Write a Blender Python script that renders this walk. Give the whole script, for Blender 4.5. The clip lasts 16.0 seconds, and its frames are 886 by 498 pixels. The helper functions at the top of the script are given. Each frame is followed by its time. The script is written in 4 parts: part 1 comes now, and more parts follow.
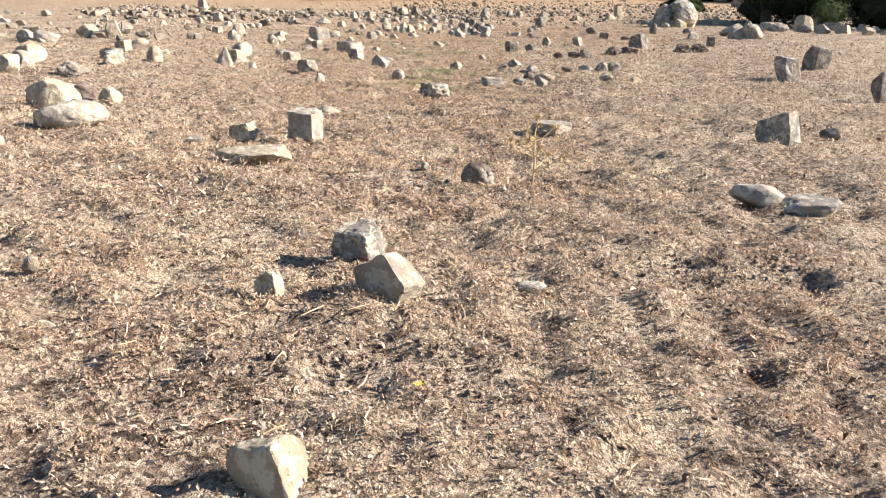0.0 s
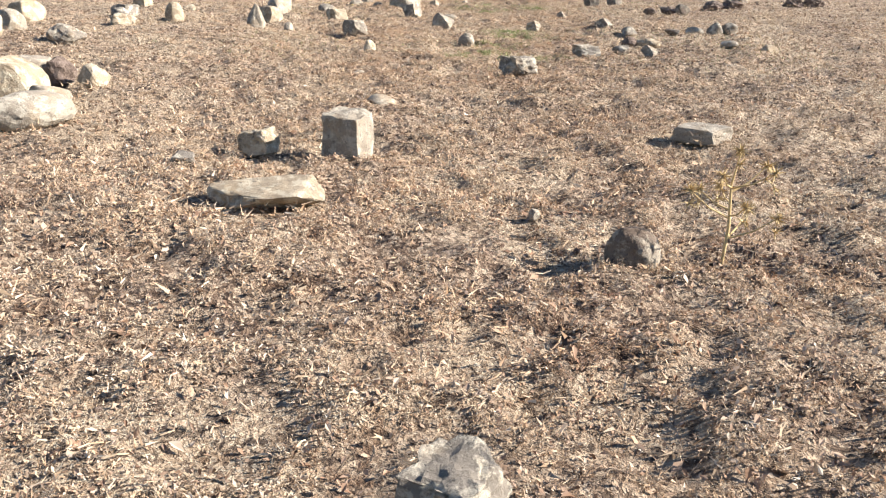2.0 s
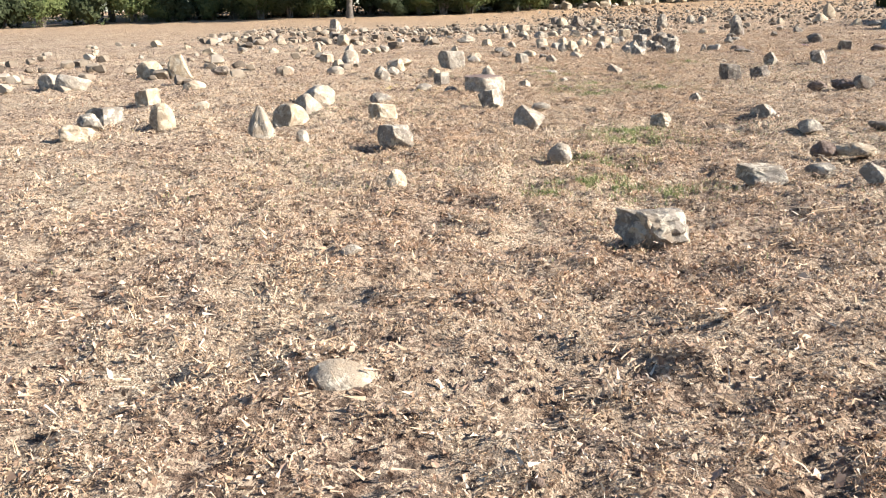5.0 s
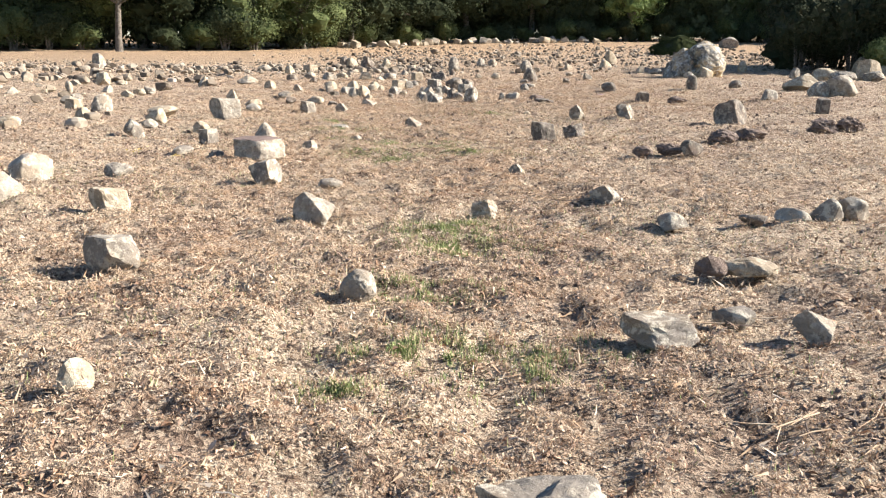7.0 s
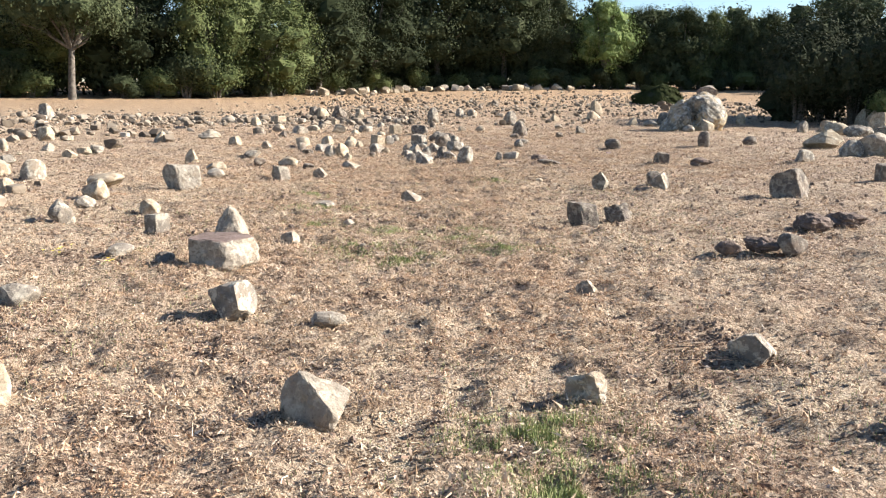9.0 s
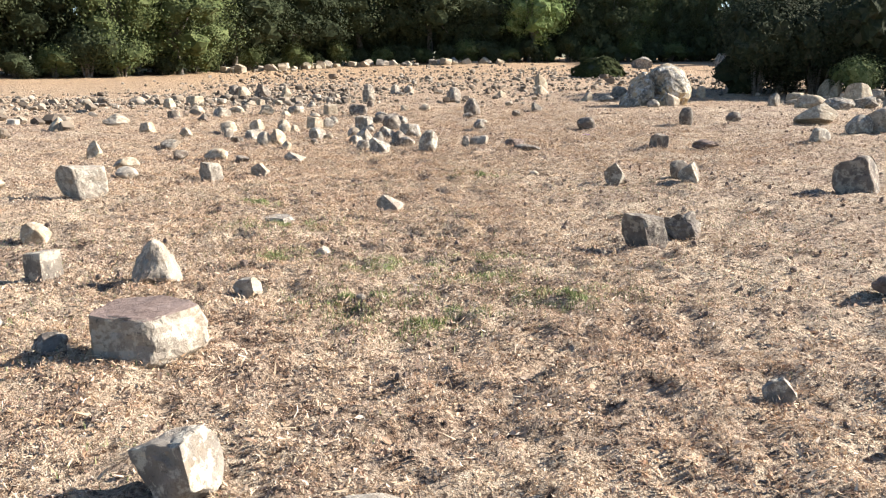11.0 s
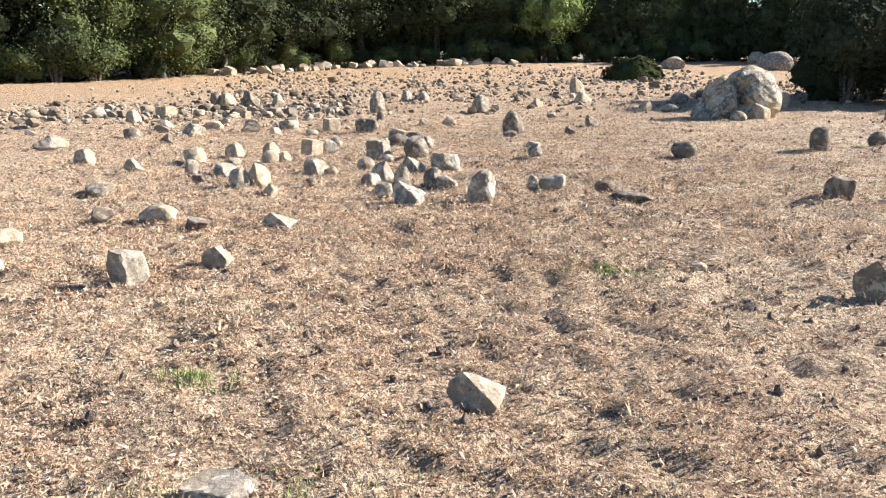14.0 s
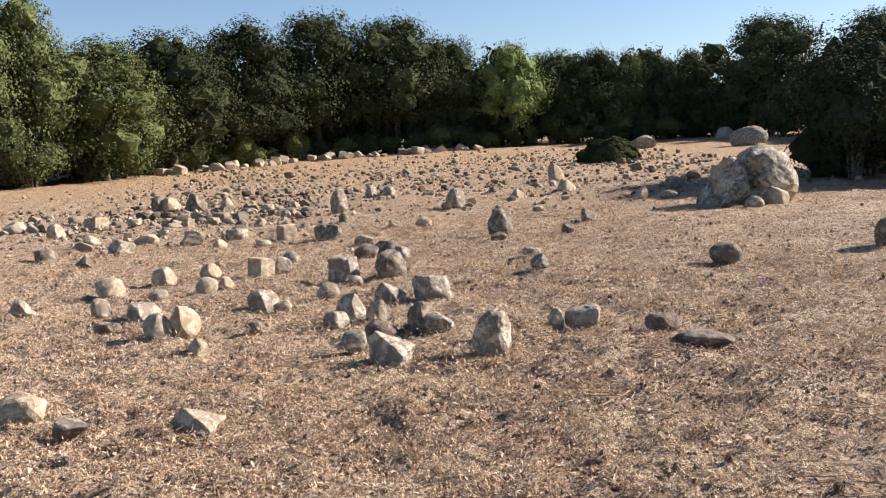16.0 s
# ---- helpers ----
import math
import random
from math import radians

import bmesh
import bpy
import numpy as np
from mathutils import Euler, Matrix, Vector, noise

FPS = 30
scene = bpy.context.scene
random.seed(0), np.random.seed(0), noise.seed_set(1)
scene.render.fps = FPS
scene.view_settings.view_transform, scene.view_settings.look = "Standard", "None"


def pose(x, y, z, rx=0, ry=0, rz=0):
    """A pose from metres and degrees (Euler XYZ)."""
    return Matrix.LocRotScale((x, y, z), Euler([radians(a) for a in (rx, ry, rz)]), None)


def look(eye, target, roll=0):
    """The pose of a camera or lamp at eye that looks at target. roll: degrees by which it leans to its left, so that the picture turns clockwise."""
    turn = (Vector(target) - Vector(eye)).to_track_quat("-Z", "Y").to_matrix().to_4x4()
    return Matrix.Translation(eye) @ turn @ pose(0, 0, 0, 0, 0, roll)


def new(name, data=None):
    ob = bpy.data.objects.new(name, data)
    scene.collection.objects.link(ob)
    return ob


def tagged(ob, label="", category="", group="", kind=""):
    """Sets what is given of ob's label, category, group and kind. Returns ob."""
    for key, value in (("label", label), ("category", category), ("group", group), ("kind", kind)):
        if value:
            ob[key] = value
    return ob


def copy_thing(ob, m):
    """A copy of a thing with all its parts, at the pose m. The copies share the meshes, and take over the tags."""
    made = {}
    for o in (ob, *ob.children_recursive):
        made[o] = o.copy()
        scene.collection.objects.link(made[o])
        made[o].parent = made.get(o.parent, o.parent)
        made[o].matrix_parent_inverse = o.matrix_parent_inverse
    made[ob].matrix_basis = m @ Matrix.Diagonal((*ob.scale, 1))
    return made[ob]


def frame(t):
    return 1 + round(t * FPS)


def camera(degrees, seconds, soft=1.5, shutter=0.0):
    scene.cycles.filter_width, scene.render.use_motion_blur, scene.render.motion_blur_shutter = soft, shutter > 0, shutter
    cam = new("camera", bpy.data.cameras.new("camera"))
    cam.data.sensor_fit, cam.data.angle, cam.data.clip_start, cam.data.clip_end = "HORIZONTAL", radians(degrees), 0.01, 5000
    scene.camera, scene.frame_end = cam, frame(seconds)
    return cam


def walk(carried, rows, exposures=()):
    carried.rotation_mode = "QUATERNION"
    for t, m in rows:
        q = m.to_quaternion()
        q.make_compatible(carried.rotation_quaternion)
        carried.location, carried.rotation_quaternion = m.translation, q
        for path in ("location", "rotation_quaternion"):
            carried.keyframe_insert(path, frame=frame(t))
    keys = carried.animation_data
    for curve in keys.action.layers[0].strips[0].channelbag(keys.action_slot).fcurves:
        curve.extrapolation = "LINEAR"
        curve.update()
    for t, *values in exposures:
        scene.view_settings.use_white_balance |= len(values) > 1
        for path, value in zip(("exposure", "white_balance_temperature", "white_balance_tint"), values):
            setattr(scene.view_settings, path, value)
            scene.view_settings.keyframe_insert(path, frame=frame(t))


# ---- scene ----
cam = camera(54.4, 16.0, soft=1.2)
PATH = [
    (0, (-0.007, -0.014, 1.536), (0.001, 1.908, 0.981), 1.3),
    (0.5, (-0.085, 0.599, 1.571), (-0.137, 2.515, 1.002), 1.6),
    (1, (-0.234, 1.271, 1.468), (-0.225, 3.164, 0.821), 1.8),
    (1.5, (-0.329, 1.965, 1.493), (-0.334, 3.852, 0.83), 1.7),
    (2, (-0.375, 2.621, 1.538), (-0.474, 4.504, 0.87), 1.2),
    (2.5, (-0.447, 3.283, 1.502), (-0.558, 5.185, 0.896), 2.6),
    (3, (-0.598, 3.916, 1.603), (-0.748, 5.833, 1.053), 2.6),
    (3.2, (-0.635, 4.19, 1.597), (-0.835, 6.101, 1.042), 2.1),
    (5.3, (-0.388, 7.191, 1.533), (-0.742, 9.089, 1.009), -1.5),
    (5.5, (-0.401, 7.4, 1.538), (-0.704, 9.309, 1.024), -1.7),
    (6, (-0.419, 8.05, 1.558), (-0.454, 9.98, 1.033), -0.2),
    (6.5, (-0.516, 8.632, 1.67), (-0.383, 10.569, 1.19), -0.1),
    (7, (-0.532, 9.33, 1.683), (-0.416, 11.273, 1.222), 0.1),
    (7.5, (-0.618, 9.933, 1.742), (-0.49, 11.872, 1.27), 0.4),
    (8, (-0.768, 10.603, 1.743), (-0.573, 12.534, 1.26), 1.0),
    (8.5, (-0.829, 11.36, 1.719), (-0.629, 13.303, 1.289), 1.1),
    (9, (-0.948, 12.123, 1.869), (-0.748, 14.08, 1.506), 0.2),
    (9.2, (-1.044, 12.374, 1.871), (-0.819, 14.328, 1.509), -0.0),
    (11.3, (-1.431, 15.547, 1.843), (-1.041, 17.457, 1.396), -0.5),
    (11.5, (-1.428, 15.87, 1.836), (-1.036, 17.775, 1.371), -0.5),
    (12, (-1.348, 16.644, 1.894), (-0.973, 18.55, 1.421), -1.2),
    (12.5, (-1.322, 17.586, 1.817), (-0.879, 19.47, 1.312), -0.9),
    (13, (-1.25, 18.448, 1.82), (-0.843, 20.337, 1.304), -0.2),
    (13.5, (-1.102, 19.455, 1.884), (-0.782, 21.374, 1.421), -0.4),
    (14, (-1.112, 20.463, 1.946), (-0.726, 22.38, 1.527), -0.7),
    (14.5, (-1.05, 21.388, 1.915), (-0.653, 23.304, 1.504), -0.8),
    (15, (-0.911, 22.258, 2.003), (-0.519, 24.182, 1.626), -1.5),
    (15.5, (-0.832, 23.026, 2.059), (-0.361, 24.946, 1.751), -2.9),
    (16, (-0.735, 23.511, 2.094), (-0.257, 25.439, 1.863), -3.1),
]
walk(cam, [(t, look(eye, target, roll)) for t, eye, target, roll in PATH], [(0, 1.6, 6500, 11), (1.5, 1.5, 6500, 11), (3.0, 1.56, 6500, 11), (8.5, 1.68, 6500, 11), (9.0, 1.62, 6500, 11), (12.0, 1.8, 6500, 11), (14.0, 1.8, 6500, 11), (15.4, 1.64, 6500, 11), (16.0, 1.3, 6800, 17)])


# ---- light ----
SUN_ELEVATION, SUN_AZIMUTH = 28.0, 2.0
world = bpy.data.worlds.new("sky")
scene.world = world
world.use_nodes = True
sky = world.node_tree.nodes.new("ShaderNodeTexSky")
sky.sky_type, sky.sun_disc = "NISHITA", False
sky.dust_density, sky.ozone_density = 0.15, 4.0
sky.sun_elevation, sky.sun_rotation = radians(SUN_ELEVATION), radians(90 - SUN_AZIMUTH)
world.node_tree.links.new(sky.outputs[0], world.node_tree.nodes["Background"].inputs[0])
world.node_tree.nodes["Background"].inputs[1].default_value = 0.06
sun_data = bpy.data.lights.new("sun", "SUN")
sun_data.energy, sun_data.angle, sun_data.color = 5.0, radians(0.55), (1.0, 0.945, 0.865)
sun = new("sun", sun_data)
SUN_WAY = Vector((math.cos(radians(SUN_ELEVATION)) * math.cos(radians(SUN_AZIMUTH)), math.cos(radians(SUN_ELEVATION)) * math.sin(radians(SUN_AZIMUTH)), math.sin(radians(SUN_ELEVATION))))
sun.matrix_world = look(SUN_WAY * 60, (0, 0, 0))


# ---- materials ----
class Nodes:
    """A short way to write node materials."""

    def __init__(self, name, rough=0.9):
        self.mat = bpy.data.materials.new(name)
        self.mat.use_nodes = True
        self.tree = self.mat.node_tree
        self.shader = self.tree.nodes["Principled BSDF"]
        self.shader.inputs["Roughness"].default_value = rough
        self.shader.inputs["Specular IOR Level"].default_value = 0.25
        self.place = self.add("ShaderNodeTexCoord").outputs["Object"]

    def add(self, kind):
        return self.tree.nodes.new(kind)

    def link(self, a, b):
        self.tree.links.new(a, b)

    def noise(self, scale, detail=5.0, rough=0.55, vector=None):
        n = self.add("ShaderNodeTexNoise")
        n.inputs["Scale"].default_value, n.inputs["Detail"].default_value, n.inputs["Roughness"].default_value = scale, detail, rough
        self.link(vector or self.place, n.inputs["Vector"])
        return n.outputs["Fac"]

    def ramp(self, fac, stops):
        r = self.add("ShaderNodeValToRGB")
        el = r.color_ramp.elements
        while len(el) < len(stops):
            el.new(0.5)
        for e, (p, c) in zip(el, stops):
            e.position, e.color = p, (c, c, c, 1) if isinstance(c, (int, float)) else (*c, 1)
        self.link(fac, r.inputs[0])
        return r.outputs[0]

    def mix(self, fac, a, b, blend="MIX"):
        m = self.add("ShaderNodeMix")
        m.data_type, m.blend_type = "RGBA", blend
        for value, socket in ((fac, m.inputs[0]), (a, m.inputs[6]), (b, m.inputs[7])):
            if isinstance(value, (int, float)):
                socket.default_value = value
            elif isinstance(value, tuple):
                socket.default_value = (*value, 1)
            else:
                self.link(value, socket)
        return m.outputs[2]

    def bump(self, height, strength, distance):
        b = self.add("ShaderNodeBump")
        b.inputs["Strength"].default_value, b.inputs["Distance"].default_value = strength, distance
        self.link(height, b.inputs["Height"])
        self.link(b.outputs[0], self.shader.inputs["Normal"])

    def colour(self, c):
        self.link(c, self.shader.inputs["Base Color"])
        return self.mat


def offset_by_object(n):
    """Texture coordinates that differ from stone to stone."""
    info = n.add("ShaderNodeObjectInfo")
    add = n.add("ShaderNodeVectorMath")
    add.operation = "MULTIPLY_ADD"
    add.inputs[1].default_value = (1, 1, 1)
    shift = n.add("ShaderNodeCombineXYZ")
    scale = n.add("ShaderNodeMath")
    scale.operation = "MULTIPLY"
    scale.inputs[1].default_value = 37.0
    n.link(info.outputs["Random"], scale.inputs[0])
    for i in range(3):
        n.link(scale.outputs[0], shift.inputs[i])
    n.link(n.place, add.inputs[0])
    n.link(shift.outputs[0], add.inputs[2])
    n.place = add.outputs[0]
    return info.outputs["Random"]


def rock_material(name, low, high, lichen, lichen_amount, dark=(0.09, 0.085, 0.08), warm=(0.30, 0.215, 0.128)):
    n = Nodes(name, 0.92)
    rnd = offset_by_object(n)
    base = n.mix(n.ramp(n.noise(6.5, 8, 0.62), [(0.34, 0.0), (0.62, 1.0)]), low, high)
    base = n.mix(n.ramp(n.noise(3.0, 5), [(0.50, 0.0), (0.68, 0.6)]), base, warm)
    base = n.mix(n.ramp(n.noise(11, 8, 0.7), [(0.50, 0.0), (0.56, lichen_amount)]), base, n.mix(1.0, lichen, (1.25, 1.25, 1.22), "MULTIPLY"))
    base = n.mix(n.ramp(n.noise(21, 7, 0.72), [(0.575, 0.0), (0.66, 0.8)]), base, dark)
    base = n.mix(n.ramp(n.noise(75, 4, 0.7), [(0.54, 0.0), (0.68, 0.5)]), base, n.mix(1.0, base, (0.5, 0.47, 0.45), "MULTIPLY"))
    base = n.mix(n.ramp(rnd, [(0.0, 0.0), (1.0, 0.35)]), base, n.mix(1.0, base, (0.62, 0.58, 0.55), "MULTIPLY"))
    h = n.mix(0.4, n.noise(16, 10, 0.68), n.noise(70, 6, 0.75))
    n.bump(h, 0.9, 0.022)
    return n.colour(base)


ROCK = {
    "pale": rock_material("pale_limestone", (0.275, 0.215, 0.148), (0.405, 0.332, 0.235), (0.450, 0.395, 0.305), 0.7),
    "white": rock_material("white_limestone", (0.238, 0.200, 0.156), (0.345, 0.298, 0.236), (0.388, 0.350, 0.288), 0.7, (0.085, 0.076, 0.064)),
    "grey": rock_material("grey_basalt", (0.155, 0.136, 0.114), (0.270, 0.234, 0.190), (0.410, 0.368, 0.298), 0.8),
    "dark": rock_material("dark_basalt", (0.095, 0.080, 0.068), (0.190, 0.158, 0.128), (0.320, 0.280, 0.222), 0.6, (0.046, 0.041, 0.034), (0.190, 0.128, 0.086)),
}


def ground_material():
    n = Nodes("dry_turf_soil", 0.97)
    wobble = n.add("ShaderNodeTexNoise")
    wobble.inputs["Scale"].default_value, wobble.inputs["Detail"].default_value = 38.0, 4.0
    n.link(n.place, wobble.inputs["Vector"])
    moved = n.add("ShaderNodeVectorMath")
    moved.operation = "MULTIPLY_ADD"
    moved.inputs[1].default_value = (0.045, 0.045, 0.045)
    n.link(wobble.outputs["Color"], moved.inputs[0])
    n.link(n.place, moved.inputs[2])

    def crumb_layer(scale):
        cells = n.add("ShaderNodeTexVoronoi")
        cells.inputs["Scale"].default_value = scale
        n.link(moved.outputs[0], cells.inputs["Vector"])
        pick = n.add("ShaderNodeSeparateColor")
        n.link(cells.outputs["Color"], pick.inputs[0])
        return pick.outputs[0], cells.outputs["Distance"]

    coarse, coarse_edge = crumb_layer(46.0)
    fine, fine_edge = crumb_layer(105.0)
    straw = n.ramp(fine, [(0.0, (0.130, 0.088, 0.058)), (0.3, (0.350, 0.255, 0.168)), (0.7, (0.540, 0.420, 0.290)), (1.0, (0.630, 0.540, 0.405))])
    litter = n.ramp(coarse, [(0.0, (0.070, 0.045, 0.031)), (0.35, (0.225, 0.152, 0.104)), (0.7, (0.410, 0.302, 0.210)), (1.0, (0.550, 0.435, 0.316))])
    c = n.mix(n.ramp(n.noise(1.1, 7, 0.65), [(0.42, 0.0), (0.58, 1.0)]), straw, litter)
    c = n.mix(n.ramp(n.noise(0.33, 5), [(0.50, 0.0), (0.72, 0.45)]), c, (0.426, 0.304, 0.197))
    c = n.mix(n.ramp(n.noise(17, 6, 0.7), [(0.53, 0.0), (0.61, 0.9)]), c, (0.055, 0.037, 0.028))
    c = n.mix(n.ramp(n.noise(6.5, 6, 0.72), [(0.53, 0.0), (0.61, 0.75)]), c, n.mix(1.0, c, (0.45, 0.36, 0.31), "MULTIPLY"))
    # bare ochre earth on the rise towards the wood
    sep = n.add("ShaderNodeSeparateXYZ")
    n.link(n.place, sep.inputs[0])
    far = n.add("ShaderNodeMapRange")
    far.inputs["From Min"].default_value, far.inputs["From Max"].default_value = 36.0, 66.0
    far.inputs["To Max"].default_value = 0.8
    n.link(sep.outputs["Y"], far.inputs["Value"])
    earth = n.mix(n.ramp(n.noise(1.1, 6, 0.65), [(0.35, 0.0), (0.65, 1.0)]), (0.420, 0.268, 0.140), (0.560, 0.390, 0.222))
    earth = n.mix(n.ramp(n.noise(7, 9, 0.82), [(0.46, 0.0), (0.54, 0.9)]), earth, (0.188, 0.114, 0.069))
    c = n.mix(far.outputs[0], c, earth)
    n.bump(n.mix(0.5, n.mix(0.5, coarse_edge, fine_edge), n.noise(48, 8, 0.7)), 1.0, 0.05)
    return n.colour(c)


def island_material(name, stops, patch=None, rough=0.85, patch_scale=0.9, through_light=0.0, by_object=0.0, clump=None):
    """Colour that differs from blade to blade, with a slow change from place to place."""
    n = Nodes(name, rough)
    geo = n.add("ShaderNodeNewGeometry")
    c = n.ramp(geo.outputs["Random Per Island"], stops)
    if patch:
        c = n.mix(n.ramp(n.noise(patch_scale, 5, 0.6), [(0.40, 0.0), (0.62, 0.7)]), c, n.mix(1.0, c, patch, "MULTIPLY"))
    if clump:
        c = n.mix(n.ramp(n.noise(15.0, 3, 0.6), [(0.44, 0.0), (0.60, 0.85)]), c, n.mix(1.0, c, clump, "MULTIPLY"))
        c = n.mix(n.ramp(n.noise(4.2, 4, 0.6), [(0.50, 0.0), (0.64, 0.7)]), c, n.mix(1.0, c, (0.98, 1.0, 1.08), "MULTIPLY"))
    if by_object:
        c = n.mix(n.ramp(n.add("ShaderNodeObjectInfo").outputs["Random"], [(0.0, 0.0), (1.0, by_object)]), c, n.mix(1.0, c, (0.45, 0.47, 0.5), "MULTIPLY"))
    n.colour(c)
    if through_light:
        n.shader.inputs["Specular IOR Level"].default_value, n.shader.inputs["Roughness"].default_value = 0.06, 0.9
        out = n.tree.nodes["Material Output"]
        thin = n.add("ShaderNodeBsdfTranslucent")
        n.link(c, thin.inputs["Color"])
        both = n.add("ShaderNodeMixShader")
        both.inputs[0].default_value = through_light
        n.link(n.shader.outputs[0], both.inputs[1])
        n.link(thin.outputs[0], both.inputs[2])
        n.link(both.outputs[0], out.inputs["Surface"])
    return n.mat


GROUND = ground_material()
STRAW = island_material("straw", [(0.0, (0.390, 0.290, 0.190)), (0.5, (0.540, 0.422, 0.294)), (0.85, (0.620, 0.510, 0.372)), (1.0, (0.650, 0.590, 0.485))], (0.95, 0.86, 0.80), through_light=0.12, clump=(0.82, 0.72, 0.65))
LITTER = island_material("leaf_litter", [(0.0, (0.150, 0.100, 0.070)), (0.3, (0.350, 0.248, 0.176)), (0.7, (0.510, 0.390, 0.285)), (1.0, (0.610, 0.510, 0.395))], (0.90, 0.80, 0.75), through_light=0.10, clump=(0.86, 0.76, 0.70))
GREEN = island_material("green_grass", [(0.0, (0.112, 0.152, 0.048)), (0.5, (0.216, 0.264, 0.096)), (1.0, (0.416, 0.384, 0.200))])
THISTLE = island_material("dry_thistle", [(0.0, (0.40, 0.28, 0.13)), (1.0, (0.58, 0.44, 0.23))])
OAK = island_material("holm_oak_leaves", [(0.0, (0.046, 0.055, 0.027)), (0.5, (0.066, 0.079, 0.038)), (1.0, (0.098, 0.110, 0.058))], (0.75, 0.8, 0.7), 0.6, 0.35, 0.08, 0.9)
OLIVE = island_material("olive_green_leaves", [(0.0, (0.088, 0.108, 0.042)), (0.5, (0.118, 0.142, 0.056)), (1.0, (0.165, 0.180, 0.080))], (0.8, 0.85, 0.7), 0.6, 0.35, 0.1, 0.7)
BRIGHT = island_material("bright_green_leaves", [(0.0, (0.103, 0.136, 0.045)), (0.5, (0.144, 0.198, 0.067)), (1.0, (0.227, 0.273, 0.112))], None, 0.5, 0.35, 0.12)
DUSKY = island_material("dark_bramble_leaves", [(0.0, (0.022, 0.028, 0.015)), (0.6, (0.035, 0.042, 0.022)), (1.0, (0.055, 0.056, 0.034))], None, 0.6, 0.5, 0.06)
CUSHION = island_material("cushion_bush_leaves", [(0.0, (0.022, 0.030, 0.012)), (0.6, (0.040, 0.050, 0.018)), (1.0, (0.066, 0.074, 0.028))], None, 0.7, 1.2, 0.08)


def bark_material():
    n = Nodes("grey_bark", 0.95)
    c = n.mix(n.ramp(n.noise(9, 6), [(0.35, 0.0), (0.65, 1.0)]), (0.07, 0.058, 0.045), (0.19, 0.165, 0.135))
    n.bump(n.noise(22, 6, 0.7), 0.8, 0.03)
    return n.colour(c)


BARK = bark_material()


def wood_material():
    n = Nodes("brown_clods", 0.95)
    c = n.mix(n.ramp(n.noise(14, 6), [(0.35, 0.0), (0.65, 1.0)]), (0.12, 0.085, 0.066), (0.24, 0.18, 0.145))
    n.bump(n.noise(40, 6, 0.7), 0.9, 0.03)
    return n.colour(c)


CLOD = wood_material()
ROCK["clod"] = CLOD


def crust_material():
    n = Nodes("pinkish_brown_crust", 0.95)
    c = n.mix(n.ramp(n.noise(7, 7, 0.65), [(0.36, 0.0), (0.62, 1.0)]), (0.125, 0.088, 0.073), (0.205, 0.150, 0.126))
    c = n.mix(n.ramp(n.noise(30, 5, 0.7), [(0.56, 0.0), (0.66, 0.6)]), c, (0.10, 0.08, 0.07))
    n.bump(n.noise(30, 8, 0.7), 0.8, 0.015)
    return n.colour(c)


CRUST = crust_material()


# ---- shape helpers ----
def lattice(ix, iy, seed):
    v = np.sin(ix * 127.1 + iy * 311.7 + seed * 74.7) * 43758.5453
    return v - np.floor(v)


def rough_field(x, y, size, seed):
    """Smooth noise from 0 to 1 over the plan, with lumps of that size."""
    u, v = np.asarray(x) / size, np.asarray(y) / size
    iu, iv = np.floor(u), np.floor(v)
    fu, fv = u - iu, v - iv
    fu, fv = fu * fu * (3 - 2 * fu), fv * fv * (3 - 2 * fv)
    a = lattice(iu, iv, seed) * (1 - fu) + lattice(iu + 1, iv, seed) * fu
    b = lattice(iu, iv + 1, seed) * (1 - fu) + lattice(iu + 1, iv + 1, seed) * fu
    return a * (1 - fv) + b * fv


SLOPE_Y = [-50, 0, 5, 10, 15, 20, 25, 30, 35, 40, 50, 60, 70, 80, 100, 2000]
SLOPE_Z = [.15, .15, .2, .285, .305, .297, .275, .288, .32, .37, .66, 1.0, 1.35, 1.65, 2.2, 2.2]


def level(x, y):
    """The smooth height of the ground."""
    z = sum(np.interp(np.asarray(y) + k, SLOPE_Y, SLOPE_Z) for k in (-1.2, 0, 1.2)) / 3
    return z + 0.02 * np.clip(x, 0, 12) + 0.012 * np.clip(-np.asarray(x), 0, 25)


def relief(x, y):
    """The height of the ground with its hummocks and clods."""
    lumps = 0.07 * (rough_field(x, y, 1.3, 1) - 0.5) + 0.065 * (rough_field(x, y, 0.45, 2) - 0.5)
    lumps = lumps + 0.06 * (rough_field(x, y, 0.2, 3) - 0.5) + 0.06 * (rough_field(x, y, 0.11, 4) - 0.5)
    return level(x, y) + lumps


def mesh_from(name, verts, faces, material, smooth=False):
    me = bpy.data.meshes.new(name)
    verts, faces = np.asarray(verts, dtype=np.float32), np.asarray(faces, dtype=np.int32)
    me.vertices.add(len(verts))
    me.vertices.foreach_set("co", verts.ravel())
    k = faces.shape[1]
    me.loops.add(faces.size)
    me.loops.foreach_set("vertex_index", faces.ravel())
    me.polygons.add(len(faces))
    me.polygons.foreach_set("loop_start", np.arange(len(faces), dtype=np.int32) * k)
    me.polygons.foreach_set("use_smooth", np.full(len(faces), smooth))
    me.update(calc_edges=True)
    me.materials.append(material)
    return me


def part(name, me, parent, label=""):
    ob = new(name, me)
    ob.parent = parent
    return tagged(ob, label)


